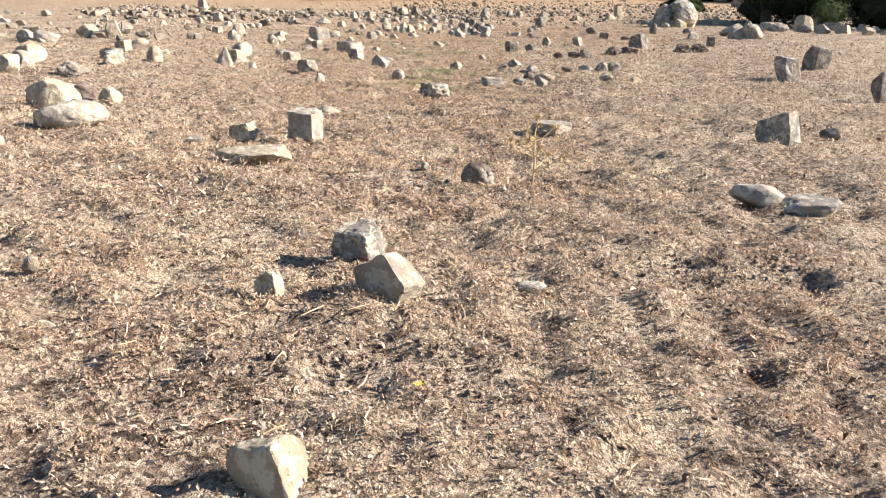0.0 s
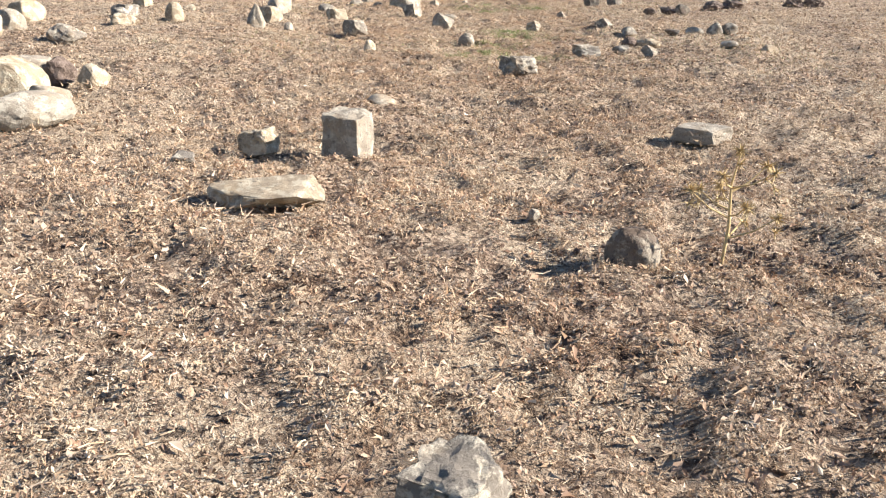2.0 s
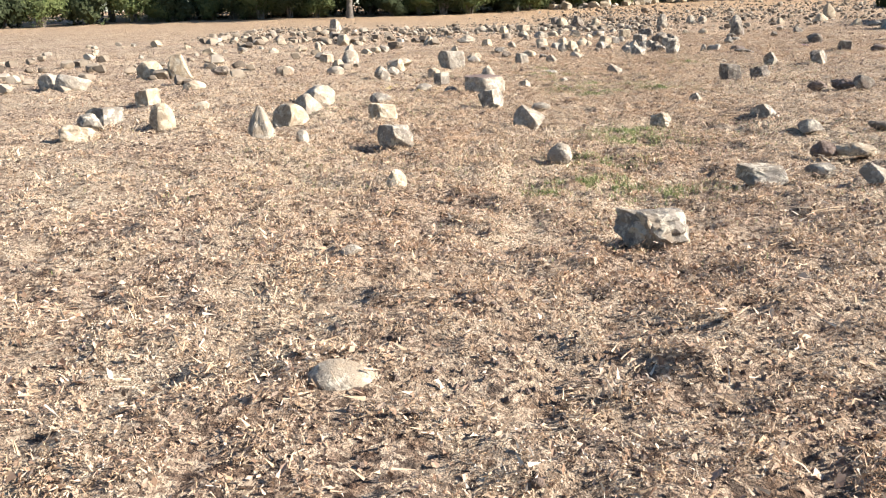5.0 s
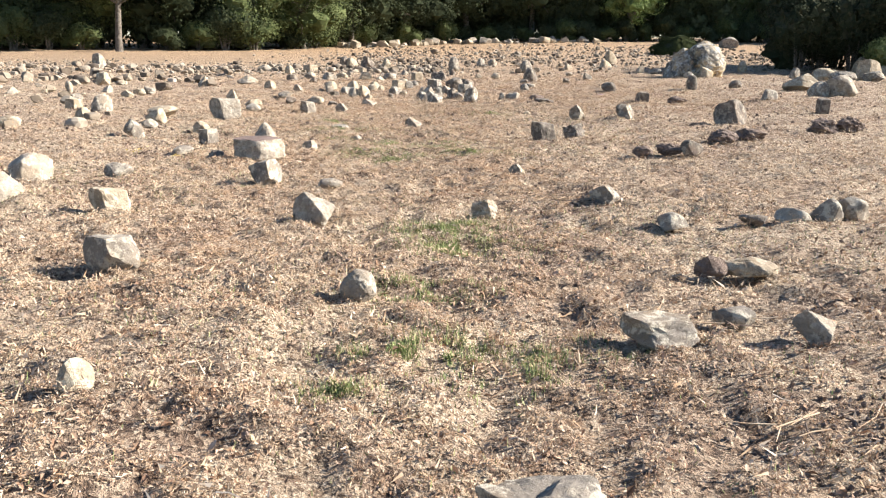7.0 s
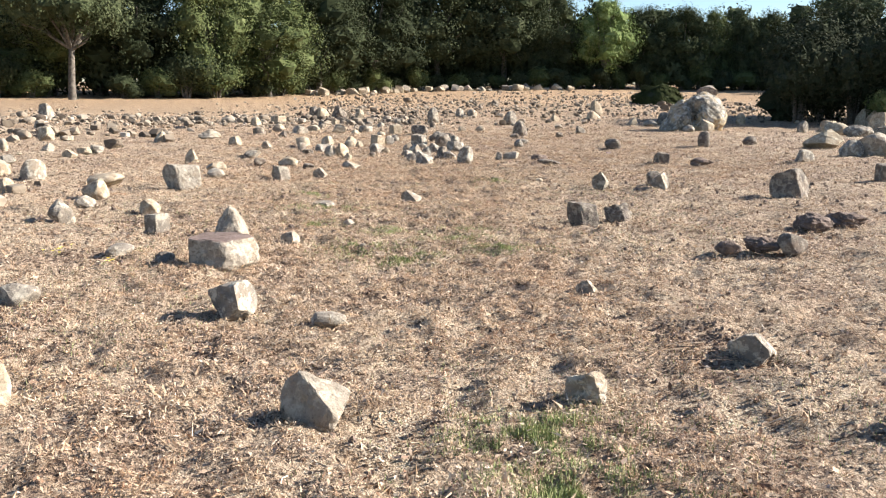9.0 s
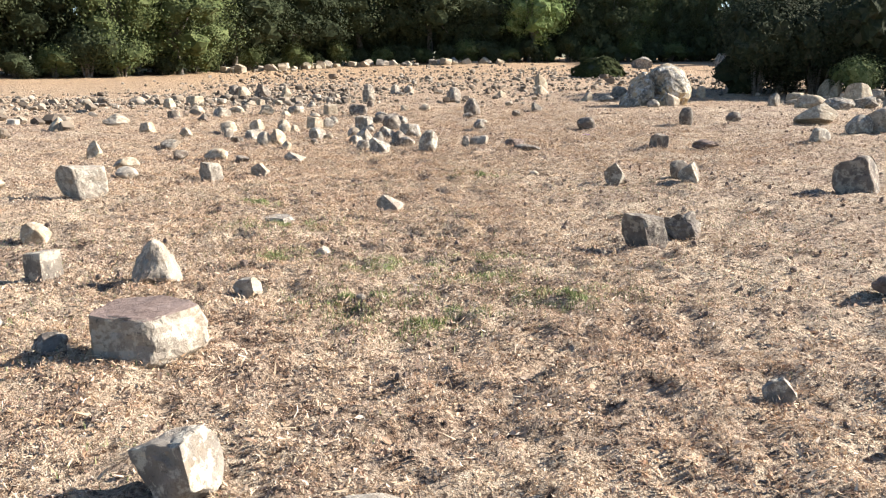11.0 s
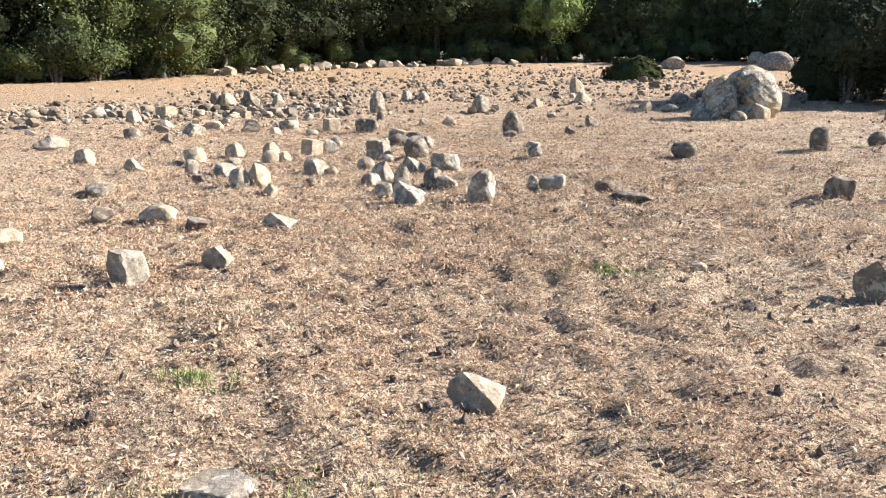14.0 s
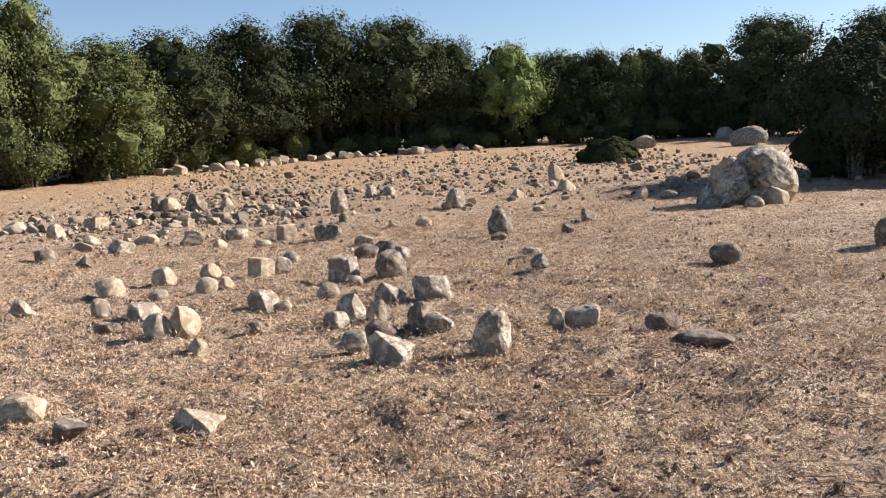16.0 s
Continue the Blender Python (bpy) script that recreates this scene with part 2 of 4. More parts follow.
# ---- ground ----
def graded(low, high, step, before, after):
    """Grid lines, close between low and high and wider and wider apart beyond."""
    lines = list(np.arange(low, high + step / 2, step))
    for sign, rate, end in ((-1, before, low), (1, after, high)):
        s, at, more = step, end, []
        while abs(at) < 1800:
            s *= rate if s < 1.0 else 1.3
            at += sign * s
            more.append(at)
        lines = more[::-1] + lines if sign < 0 else lines + more
    return np.array(lines)


def build_ground():
    gx, gy = np.meshgrid(graded(-3.2, 2.0, 0.058, 1.03, 1.03), graded(1.6, 33.0, 0.058, 1.15, 1.028))
    gz = relief(gx, gy)
    rows, cols = gx.shape
    i = np.arange(rows * cols).reshape(rows, cols)
    faces = np.stack([i[:-1, :-1], i[:-1, 1:], i[1:, 1:], i[1:, :-1]], -1).reshape(-1, 4)
    ob = new("ground", mesh_from("ground", np.stack([gx, gy, gz], -1).reshape(-1, 3), faces, GROUND, True))
    tagged(ob, "dry grazed pasture of straw and brown leaf litter", "ground", kind="structure")


build_ground()


# ---- stones ----
def ball(level_of_detail):
    bm = bmesh.new()
    bmesh.ops.create_icosphere(bm, subdivisions=level_of_detail, radius=1.0)
    v = np.array([p.co[:] for p in bm.verts])
    f = np.array([[p.index for p in t.verts] for t in bm.faces])
    bm.free()
    return v, f


BALLS = {k: ball(k) for k in (2, 3, 4, 5)}
# how a kind of stone is cut: number of planes, nearest and farthest cut, wander of the surface
CUTS = {"round": (9, 0.74, 0.98, 0.055), "boulder": (9, 0.54, 0.90, 0.055), "rough": (10, 0.50, 0.85, 0.15), "slab": (9, 0.55, 0.88, 0.07),
        "block": (6, 0.70, 0.95, 0.045), "cube": (3, 0.85, 1.0, 0.045), "pyramid": (6, 0.56, 0.85, 0.055), "heap": (5, 0.6, 0.9, 0.36)}
# stones with a shape of their own: the planes that cut them (outward way, distance), x to the sunny side, y away
FACES = {
    "wedge": (((-.55, -.82, .10), .34), ((.75, -.5, .4), .48), ((0, .9, .3), .6), ((-.2, .1, .95), .62)),
    "keel": (((-.52, -.85, .05), .32), ((.74, -.22, .62), .55), ((.3, .9, .1), .72), ((-.4, .3, .85), .74), ((.75, -.5, -.4), .8)),
    "table": (((0, -.14, 1), .46), ((-.52, -.85, .05), .58), ((.86, -.48, .12), .62), ((-.8, .5, .1), .8), ((.3, .9, 0), .8)),
    "lens": (((-.12, -.32, .94), .30), ((.1, -.85, -.5), .5), ((-.65, -.75, .1), .6), ((.8, -.3, .4), .82), ((0, .9, .3), .7)),
    "die": (((-.42, -.9, .03), .68), ((.9, -.42, .05), .66), ((.42, .9, 0), .70), ((-.9, .42, 0), .68), ((.02, -.06, 1), .68), ((0, 0, -1), .8)),
    "layers": (((.05, .1, 1), .58), ((-.78, -.6, .12), .55), ((.45, -.8, .38), .58), ((.9, -.1, .3), .75), ((-.2, -.85, -.45), .66)),
    "roof": (((-.66, -.72, .16), .40), ((.52, -.36, .77), .46), ((.1, .9, .35), .6), ((.85, -.3, -.2), .8)),
    "stump": (((-.62, -.78, .06), .42), ((.86, -.46, .24), .55), ((-.3, .1, .95), .70), ((.2, .95, .1), .7)),
    "squat": (((-.62, -.78, .10), .70), ((.72, -.68, .12), .70), ((.80, .60, 0), .84), ((-.90, .35, 0), .84), ((.02, -.06, 1), .50), ((.5, -.5, -.7), 1.0)),
    "cone": (((-.88, -.2, .44), .50), ((-.12, -.90, .40), .50), ((.84, -.30, .42), .50), ((.1, .9, .4), .52), ((.1, 0, 1), .84)),
    "loaf": (((-.85, -.52, -.04), .46), ((.34, -.90, .26), .48), ((.1, 0, 1), .58), ((.95, .1, .1), .9), ((0, .95, .2), .7)),
    "egg": (((-.5, -.8, .1), .80), ((.8, -.4, .3), .84)),
}


def solid_noise(p, size, seed):
    x, y, z = p[:, 0], p[:, 1], p[:, 2]
    return (rough_field(x + 0.7 * z, y - 0.5 * z, size, seed) + rough_field(z + 0.3 * y, x - 0.6 * y, size, seed + 5) + rough_field(y - 0.4 * x, z + 0.5 * x, size, seed + 9)) / 3 - 0.5


def stone_shape(kind, seed, detail, faces=""):
    """A broken stone about 1 wide, 1 deep and 1 high, with its foot at z = 0."""
    rng = np.random.default_rng(seed)
    v, f = BALLS[detail]
    v = v.copy()
    count, near, far, wander = CUTS[kind]
    planes = []
    if faces:
        v *= 1.0 if faces == "egg" else 1.25
        planes = [(np.array(n) / np.linalg.norm(n), c) for n, c in FACES[faces]]
        near, far, count = 0.82, 1.1, 4
    elif kind in ("block", "cube"):
        v *= 1.55
        tilt = Euler((rng.uniform(-.13, .13), rng.uniform(-.13, .13), rng.uniform(0.55, 0.95) if kind == "block" else 0.5)).to_matrix()
        planes += [(np.array(tilt @ Vector(a)), rng.uniform(0.80, 0.98)) for a in ((1, 0, 0), (-1, 0, 0), (0, 1, 0), (0, -1, 0), (0, 0, 1), (0, 0, -1))]
        near, far = near * 1.5, far * 1.5
    elif kind == "pyramid":
        v *= 1.35
        turn = -0.75 + rng.uniform(-.3, .3)
        for k in range(4):
            a = turn + k * 1.57 + rng.uniform(-.35, .35)
            up = rng.uniform(0.45, 0.85)
            n = np.array([math.cos(a), math.sin(a), up])
            planes.append((n / np.linalg.norm(n), rng.uniform(0.48, 0.70)))
    elif kind == "boulder":
        planes += [(np.array([0.78, -0.57, 0.26]), rng.uniform(0.5, 0.62)), (np.array([-0.80, -0.57, 0.18]), rng.uniform(0.54, 0.68))]
    for _ in range(count):
        n = rng.normal(size=3)
        if kind == "slab":
            n[2] *= 1.6
        planes.append((n / np.linalg.norm(n), rng.uniform(near, far)))
    v += (v / np.linalg.norm(v, axis=1)[:, None]) * (solid_noise(v + seed, 0.9, 7) * (0.15 if faces else 0.3))[:, None]
    for n, c in planes:
        over = v @ n - c * (1 + 0.2 * solid_noise(v + seed, 0.42, 17))
        over = (over + np.sqrt(over * over + (0.02 if kind == "round" else 0.006))) / 2
        v -= over[:, None] * n * 0.96
    unit = v / np.linalg.norm(v, axis=1)[:, None]
    wander *= 2.0 if faces else 1.0
    bumps = solid_noise(v + seed, 0.55, 11) * wander * 2 + solid_noise(v + seed, 0.23, 23) * wander * 1.3
    if detail > 3:
        bumps = bumps + solid_noise(v + seed, 0.10, 31) * wander * 1.0
    v += unit * bumps[:, None]
    low, high = v.min(0), v.max(0)
    v = (v - (low + high) / 2) / (high - low)
    v[:, 2] += 0.5
    return v, f


TONE_WORDS = {"pale": "pale tan limestone", "white": "whitish sunlit limestone", "grey": "grey lichen-spotted", "dark": "dark grey-brown basalt"}
KIND_WORDS = {"round": "rounded field stone lying on dry turf", "boulder": "field stone with broken faces on dry turf", "rough": "crumbly pitted stone sunk in dry turf",
              "slab": "flat slab of stone lying in dry turf", "block": "squared block of stone on dry turf", "cube": "large squared block of stone on the pasture", "pyramid": "pointed broken stone standing on dry turf"}
stone_count = 0


def stone(x, y, w, d, h, kind, tone, yaw, faces="", tilt=(0, 0)):
    """A loose stone with its middle at x, y."""
    global stone_count
    stone_count += 1
    v, f = stone_shape("heap" if tone == "clod" else kind, 100 + stone_count, 4 if faces or (w > 0.3 and y < 24) or w > 0.6 else 3, faces)
    v = v * (w, d, h * 1.38)
    ob = new("stone", mesh_from("stone", v, f, ROCK[tone]))
    ob.matrix_world = pose(x, y, float(level(x, y)) - 0.34 * h + 0.012, tilt[0], tilt[1], yaw)
    if kind == "cube":
        ob.data.materials.append(CRUST)
        for face in ob.data.polygons:
            face.material_index = int(face.normal.z > 0.72)
    if tone == "clod":
        ob.name = "clod"
        return tagged(ob, "dark brown dried clod lying on straw-coloured turf", "clod", "dried clods on the pasture")
    return tagged(ob, TONE_WORDS[tone] + " " + KIND_WORDS[kind], "stone", "loose stones on the pasture")


stone(-0.48, 2.15, 0.23, 0.20, 0.15, "pyramid", "pale", 12, "wedge")
stone(-0.79, 3.76, 0.14, 0.11, 0.12, "rough", "pale", 12, "stump")
stone(-0.24, 3.79, 0.34, 0.28, 0.21, "round", "white", 0, "keel")
stone(0.43, 3.88, 0.15, 0.11, 0.05, "slab", "white", -6)
stone(-2.00, 4.00, 0.08, 0.06, 0.07, "round", "grey", 26)
stone(-0.43, 4.36, 0.30, 0.25, 0.18, "rough", "grey", 6, "table")
stone(2.37, 5.41, 0.40, 0.30, 0.10, "slab", "grey", -24)
stone(2.11, 5.62, 0.38, 0.29, 0.14, "slab", "white", -21)
stone(0.26, 6.17, 0.25, 0.20, 0.17, "round", "dark", -2, "egg")
stone(-0.14, 6.78, 0.06, 0.05, 0.05, "rough", "white", -9)
stone(-1.51, 6.82, 0.60, 0.42, 0.115, "slab", "pale", 12, "lens")
stone(-3.70, 7.12, 0.10, 0.08, 0.10, "round", "pale", 27)
stone(-2.19, 7.52, 0.15, 0.12, 0.07, "rough", "grey", 16)
stone(-1.26, 7.88, 0.33, 0.30, 0.27, "block", "white", 9, "die")
stone(-1.83, 7.89, 0.27, 0.2, 0.14, "rough", "pale", 13, "stump")
stone(3.13, 7.98, 0.42, 0.34, 0.29, "boulder", "grey", -10, "stump")
stone(3.71, 8.22, 0.21, 0.17, 0.10, "rough", "dark", -24)
stone(-3.61, 8.39, 0.69, 0.51, 0.21, "slab", "white", 25)
stone(1.07, 8.53, 0.42, 0.22, 0.11, "slab", "white", -7, "table")
stone(-3.74, 9.03, 0.32, 0.25, 0.14, "boulder", "white", 32)
stone(-4.14, 9.23, 0.55, 0.44, 0.31, "boulder", "pale", 26)
stone(-1.25, 9.46, 0.24, 0.19, 0.10, "round", "white", 22)
stone(-1.49, 9.56, 0.23, 0.17, 0.06, "slab", "white", 9)
stone(-3.80, 9.93, 0.28, 0.23, 0.17, "boulder", "pale", 28)
stone(-4.15, 10.03, 0.29, 0.23, 0.20, "rough", "clod", 24)
stone(-4.64, 10.47, 0.38, 0.28, 0.14, "slab", "white", 32)
stone(-1.68, 11.07, 0.11, 0.09, 0.04, "slab", "white", 19)
stone(5.58, 11.10, 0.28, 0.23, 0.37, "boulder", "dark", -27)
stone(-0.12, 11.47, 0.41, 0.34, 0.19, "rough", "grey", -4, "layers")
stone(-1.78, 12.58, 0.14, 0.11, 0.16, "rough", "pale", 21)
stone(-6.31, 12.67, 0.35, 0.28, 0.26, "boulder", "pale", 26)
stone(-5.40, 12.76, 0.45, 0.36, 0.19, "rough", "grey", 28)
stone(1.46, 13.09, 0.20, 0.16, 0.12, "pyramid", "white", -10, "roof")
stone(0.73, 13.16, 0.36, 0.28, 0.11, "round", "grey", -8, "loaf")
stone(1.16, 13.34, 0.21, 0.15, 0.09, "slab", "grey", -23)
stone(2.93, 13.38, 0.23, 0.19, 0.10, "boulder", "pale", -20)
stone(-6.52, 13.59, 0.36, 0.28, 0.26, "boulder", "white", 31)
stone(2.57, 13.86, 0.22, 0.16, 0.10, "slab", "white", -18)
stone(-0.73, 13.99, 0.21, 0.17, 0.14, "round", "white", 2, "egg")
stone(5.51, 14.08, 0.41, 0.33, 0.36, "boulder", "grey", -12, "loaf")
stone(1.40, 14.28, 0.22, 0.16, 0.10, "rough", "clod", -20)
stone(1.64, 14.30, 0.34, 0.25, 0.08, "rough", "pale", -24)
stone(-5.45, 14.57, 0.40, 0.32, 0.18, "rough", "pale", 24)
stone(-2.27, 14.63, 0.34, 0.26, 0.19, "boulder", "grey", 14, "layers")
stone(-6.91, 14.67, 0.55, 0.44, 0.30, "boulder", "pale", 25)
stone(-3.21, 14.73, 0.13, 0.10, 0.12, "boulder", "white", 21)
stone(-3.72, 14.96, 0.29, 0.23, 0.32, "pyramid", "white", 24, "cone")
stone(-5.84, 15.39, 0.27, 0.21, 0.18, "rough", "grey", 34)
stone(1.57, 15.57, 0.24, 0.19, 0.11, "boulder", "grey", -19)
stone(2.52, 15.63, 0.27, 0.2, 0.11, "slab", "white", -20)
stone(3.06, 15.74, 0.25, 0.2, 0.16, "rough", "white", -14)
stone(2.20, 15.60, 0.22, 0.16, 0.08, "rough", "dark", -14)
stone(2.81, 15.67, 0.24, 0.2, 0.17, "rough", "grey", -28)
stone(-5.16, 15.70, 0.28, 0.23, 0.26, "boulder", "pale", 30)
stone(-6.05, 16.03, 0.42, 0.33, 0.18, "block", "grey", 33)
stone(-3.80, 16.06, 0.41, 0.33, 0.23, "boulder", "pale", 21)
stone(-1.15, 16.06, 0.34, 0.27, 0.22, "round", "white", 5, "roof")
stone(6.86, 16.21, 0.49, 0.39, 0.42, "block", "dark", -23)
stone(0.22, 16.25, 0.22, 0.17, 0.13, "rough", "white", -6, "wedge")
stone(-2.83, 16.39, 0.33, 0.26, 0.20, "boulder", "pale", 14, "loaf")
stone(1.34, 16.75, 0.28, 0.23, 0.14, "boulder", "grey", -12, "keel")
stone(-3.87, 16.88, 0.36, 0.29, 0.26, "boulder", "white", 20)
stone(-5.56, 17.51, 0.21, 0.16, 0.10, "slab", "pale", 27)
stone(-6.45, 17.76, 0.33, 0.26, 0.24, "block", "pale", 30)
stone(-1.14, 17.78, 0.24, 0.18, 0.08, "slab", "white", 2)
stone(-1.82, 18.12, 0.34, 0.27, 0.21, "boulder", "grey", 4, "stump")
stone(-4.16, 18.18, 0.42, 0.33, 0.25, "boulder", "white", 19)
stone(0.79, 18.36, 0.17, 0.13, 0.13, "pyramid", "grey", -6, "keel")
stone(-3.39, 18.49, 0.30, 0.22, 0.13, "slab", "grey", 21)
stone(-2.10, 19.70, 0.60, 0.52, 0.27, "cube", "white", 9, "squat")
stone(3.17, 19.80, 0.28, 0.22, 0.17, "boulder", "dark", -28)
stone(-2.65, 19.86, 0.19, 0.16, 0.10, "rough", "dark", 12)
stone(2.59, 19.91, 0.26, 0.20, 0.11, "slab", "clod", -24)
stone(2.97, 19.98, 0.37, 0.28, 0.12, "slab", "clod", -26)
stone(-9.00, 20.02, 0.57, 0.42, 0.27, "slab", "white", 34)
stone(-9.52, 20.15, 0.38, 0.30, 0.27, "boulder", "white", 36)
stone(-6.95, 20.19, 0.39, 0.30, 0.16, "slab", "pale", 27)
stone(-3.14, 20.28, 0.27, 0.20, 0.11, "slab", "grey", 15)
stone(-0.88, 20.59, 0.08, 0.07, 0.05, "round", "white", -8)
stone(-1.62, 20.92, 0.20, 0.16, 0.12, "round", "white", 5, "stump")
stone(4.03, 20.99, 0.43, 0.32, 0.17, "slab", "clod", -29)
stone(4.40, 21.03, 0.50, 0.37, 0.18, "slab", "clod", -31)
stone(-2.28, 21.48, 0.36, 0.30, 0.30, "round", "white", 8, "cone")
stone(1.66, 21.75, 0.36, 0.30, 0.26, "block", "dark", -8, "loaf")
stone(-3.13, 21.80, 0.27, 0.21, 0.18, "block", "grey", 13)
stone(5.94, 22.00, 0.46, 0.35, 0.20, "slab", "clod", -27)
stone(6.36, 22.01, 0.46, 0.35, 0.22, "slab", "clod", -29)
stone(2.17, 22.07, 0.34, 0.28, 0.20, "rough", "dark", -15, "wedge")
stone(-1.03, 22.13, 0.14, 0.10, 0.07, "slab", "white", -4)
stone(-4.33, 22.37, 0.30, 0.24, 0.26, "rough", "grey", 18)
stone(-8.53, 22.82, 0.53, 0.43, 0.46, "pyramid", "pale", 28)
stone(-9.16, 22.86, 0.50, 0.40, 0.33, "boulder", "pale", 30)
stone(-3.52, 23.21, 0.26, 0.21, 0.17, "boulder", "pale", 13)
stone(-4.41, 23.54, 0.26, 0.21, 0.17, "rough", "grey", 17)
stone(-1.36, 23.59, 0.30, 0.24, 0.10, "slab", "grey", 0, "table")
stone(-8.11, 23.81, 0.38, 0.30, 0.18, "rough", "dark", 25)
stone(5.24, 23.83, 0.56, 0.40, 0.38, "pyramid", "dark", -14, "wedge")
stone(-6.76, 23.91, 0.37, 0.28, 0.18, "slab", "pale", 23)
stone(-0.16, 24.35, 0.30, 0.24, 0.16, "pyramid", "white", -6, "roof")
stone(-4.60, 24.68, 0.38, 0.30, 0.26, "boulder", "pale", 16)
stone(3.82, 25.12, 0.28, 0.23, 0.24, "pyramid", "grey", -14, "stump", (0, -12))
stone(-6.01, 25.18, 0.28, 0.22, 0.23, "boulder", "pale", 21)
stone(7.64, 25.40, 0.26, 0.21, 0.27, "block", "dark", -33)
stone(3.74, 25.45, 0.42, 0.16, 0.24, "slab", "dark", 10, "", (0, 34))
stone(2.95, 25.53, 0.28, 0.22, 0.24, "boulder", "grey", -10, "keel")
stone(-3.70, 26.17, 0.63, 0.48, 0.36, "block", "white", 6, "loaf")
stone(2.17, 26.56, 0.14, 0.11, 0.06, "round", "pale", -32)
stone(-4.99, 26.61, 0.59, 0.44, 0.17, "slab", "pale", 16)
stone(-6.31, 27.15, 0.41, 0.33, 0.34, "boulder", "grey", 20)
stone(-2.24, 27.41, 0.32, 0.26, 0.23, "block", "white", 8, "loaf")
stone(-1.57, 27.75, 0.27, 0.22, 0.17, "boulder", "white", 5, "keel")
stone(-3.43, 27.91, 0.32, 0.24, 0.14, "slab", "white", 12)
stone(-7.16, 28.00, 0.35, 0.28, 0.20, "block", "pale", 20)
stone(7.98, 28.56, 0.37, 0.29, 0.26, "boulder", "grey", -29)
stone(5.95, 28.77, 0.47, 0.35, 0.14, "slab", "clod", -23)
stone(-3.60, 29.01, 0.39, 0.29, 0.16, "slab", "pale", 9)
stone(5.22, 29.10, 0.36, 0.29, 0.24, "block", "dark", -39)
stone(1.93, 29.26, 0.10, 0.08, 0.08, "round", "dark", -25)
stone(-1.03, 29.27, 0.36, 0.27, 0.17, "boulder", "white", -0, "roof")
stone(-1.88, 29.61, 0.24, 0.19, 0.10, "rough", "dark", 6)
stone(3.10, 29.94, 0.49, 0.37, 0.09, "slab", "dark", -31)
stone(9.82, 29.99, 0.52, 0.41, 0.33, "boulder", "grey", -31)
stone(10.35, 30.07, 0.89, 0.67, 0.47, "slab", "white", -32)
stone(-2.32, 30.17, 0.41, 0.33, 0.17, "rough", "pale", 8)
stone(-2.90, 30.23, 0.25, 0.20, 0.15, "rough", "dark", 12)
stone(3.02, 30.49, 0.37, 0.28, 0.14, "slab", "clod", -12)
stone(1.37, 30.54, 0.34, 0.28, 0.36, "round", "grey", -8, "egg", (0, 8))
stone(0.53, 30.64, 0.40, 0.31, 0.25, "boulder", "grey", -10, "roof")
stone(-4.39, 30.83, 0.27, 0.22, 0.27, "pyramid", "pale", 10)
stone(2.50, 31.12, 0.35, 0.28, 0.17, "rough", "white", -23)
stone(2.24, 31.16, 0.16, 0.13, 0.17, "rough", "grey", -21)
stone(0.30, 31.25, 0.23, 0.18, 0.17, "slab", "grey", -8)
stone(1.18, 31.59, 0.31, 0.25, 0.17, "rough", "grey", -13)
stone(0.63, 31.70, 0.32, 0.26, 0.16, "rough", "dark", -9)
stone(1.05, 31.72, 0.30, 0.24, 0.27, "boulder", "dark", -12)
stone(-1.10, 31.77, 0.19, 0.15, 0.14, "pyramid", "pale", 3)
stone(-3.27, 32.26, 0.39, 0.29, 0.15, "slab", "grey", 12)
stone(0.27, 32.31, 0.28, 0.23, 0.17, "boulder", "grey", -6)
stone(0.72, 32.39, 0.25, 0.20, 0.22, "pyramid", "grey", -9)
stone(10.54, 32.44, 0.94, 0.75, 0.42, "pyramid", "pale", -29)
stone(-0.54, 32.58, 0.14, 0.12, 0.11, "rough", "dark", -1)
stone(0.48, 32.66, 0.33, 0.26, 0.27, "boulder", "grey", -8)
stone(-1.52, 32.69, 0.29, 0.23, 0.24, "boulder", "white", 5)
stone(-1.26, 32.73, 0.35, 0.28, 0.29, "boulder", "pale", 3)
stone(-2.07, 33.14, 0.27, 0.22, 0.12, "rough", "dark", 8)
stone(1.01, 33.16, 0.37, 0.29, 0.25, "boulder", "grey", -10, "roof")
stone(7.79, 33.18, 0.32, 0.26, 0.39, "round", "dark", -41)
stone(1.51, 33.19, 0.47, 0.38, 0.29, "boulder", "grey", -13, "layers")
stone(-9.16, 33.41, 0.21, 0.17, 0.29, "boulder", "white", 21)
stone(5.53, 33.46, 0.42, 0.33, 0.24, "round", "dark", -32)
stone(-0.20, 33.50, 0.21, 0.17, 0.14, "rough", "pale", -3)
stone(9.16, 33.52, 0.36, 0.28, 0.22, "round", "dark", -25)
stone(-1.74, 33.72, 0.38, 0.30, 0.20, "boulder", "grey", 6)
stone(-0.40, 33.87, 0.37, 0.30, 0.22, "boulder", "grey", -2)
stone(0.40, 34.09, 0.28, 0.22, 0.19, "round", "grey", -6)
stone(-2.28, 34.27, 0.22, 0.17, 0.20, "boulder", "grey", 8)
stone(3.32, 34.44, 0.28, 0.23, 0.21, "boulder", "grey", -20)
stone(-3.17, 34.50, 0.30, 0.24, 0.21, "pyramid", "white", 12)
stone(0.82, 34.79, 0.25, 0.19, 0.14, "slab", "grey", -8)
stone(1.40, 35.17, 0.44, 0.35, 0.37, "boulder", "dark", -10)
stone(-1.69, 35.21, 0.26, 0.19, 0.11, "slab", "white", 5)
stone(0.77, 35.32, 0.45, 0.36, 0.34, "block", "grey", -7, "die")
stone(-1.08, 35.41, 0.30, 0.22, 0.20, "slab", "pale", 2)
stone(13.34, 35.58, 0.80, 0.64, 0.34, "rough", "grey", -31)
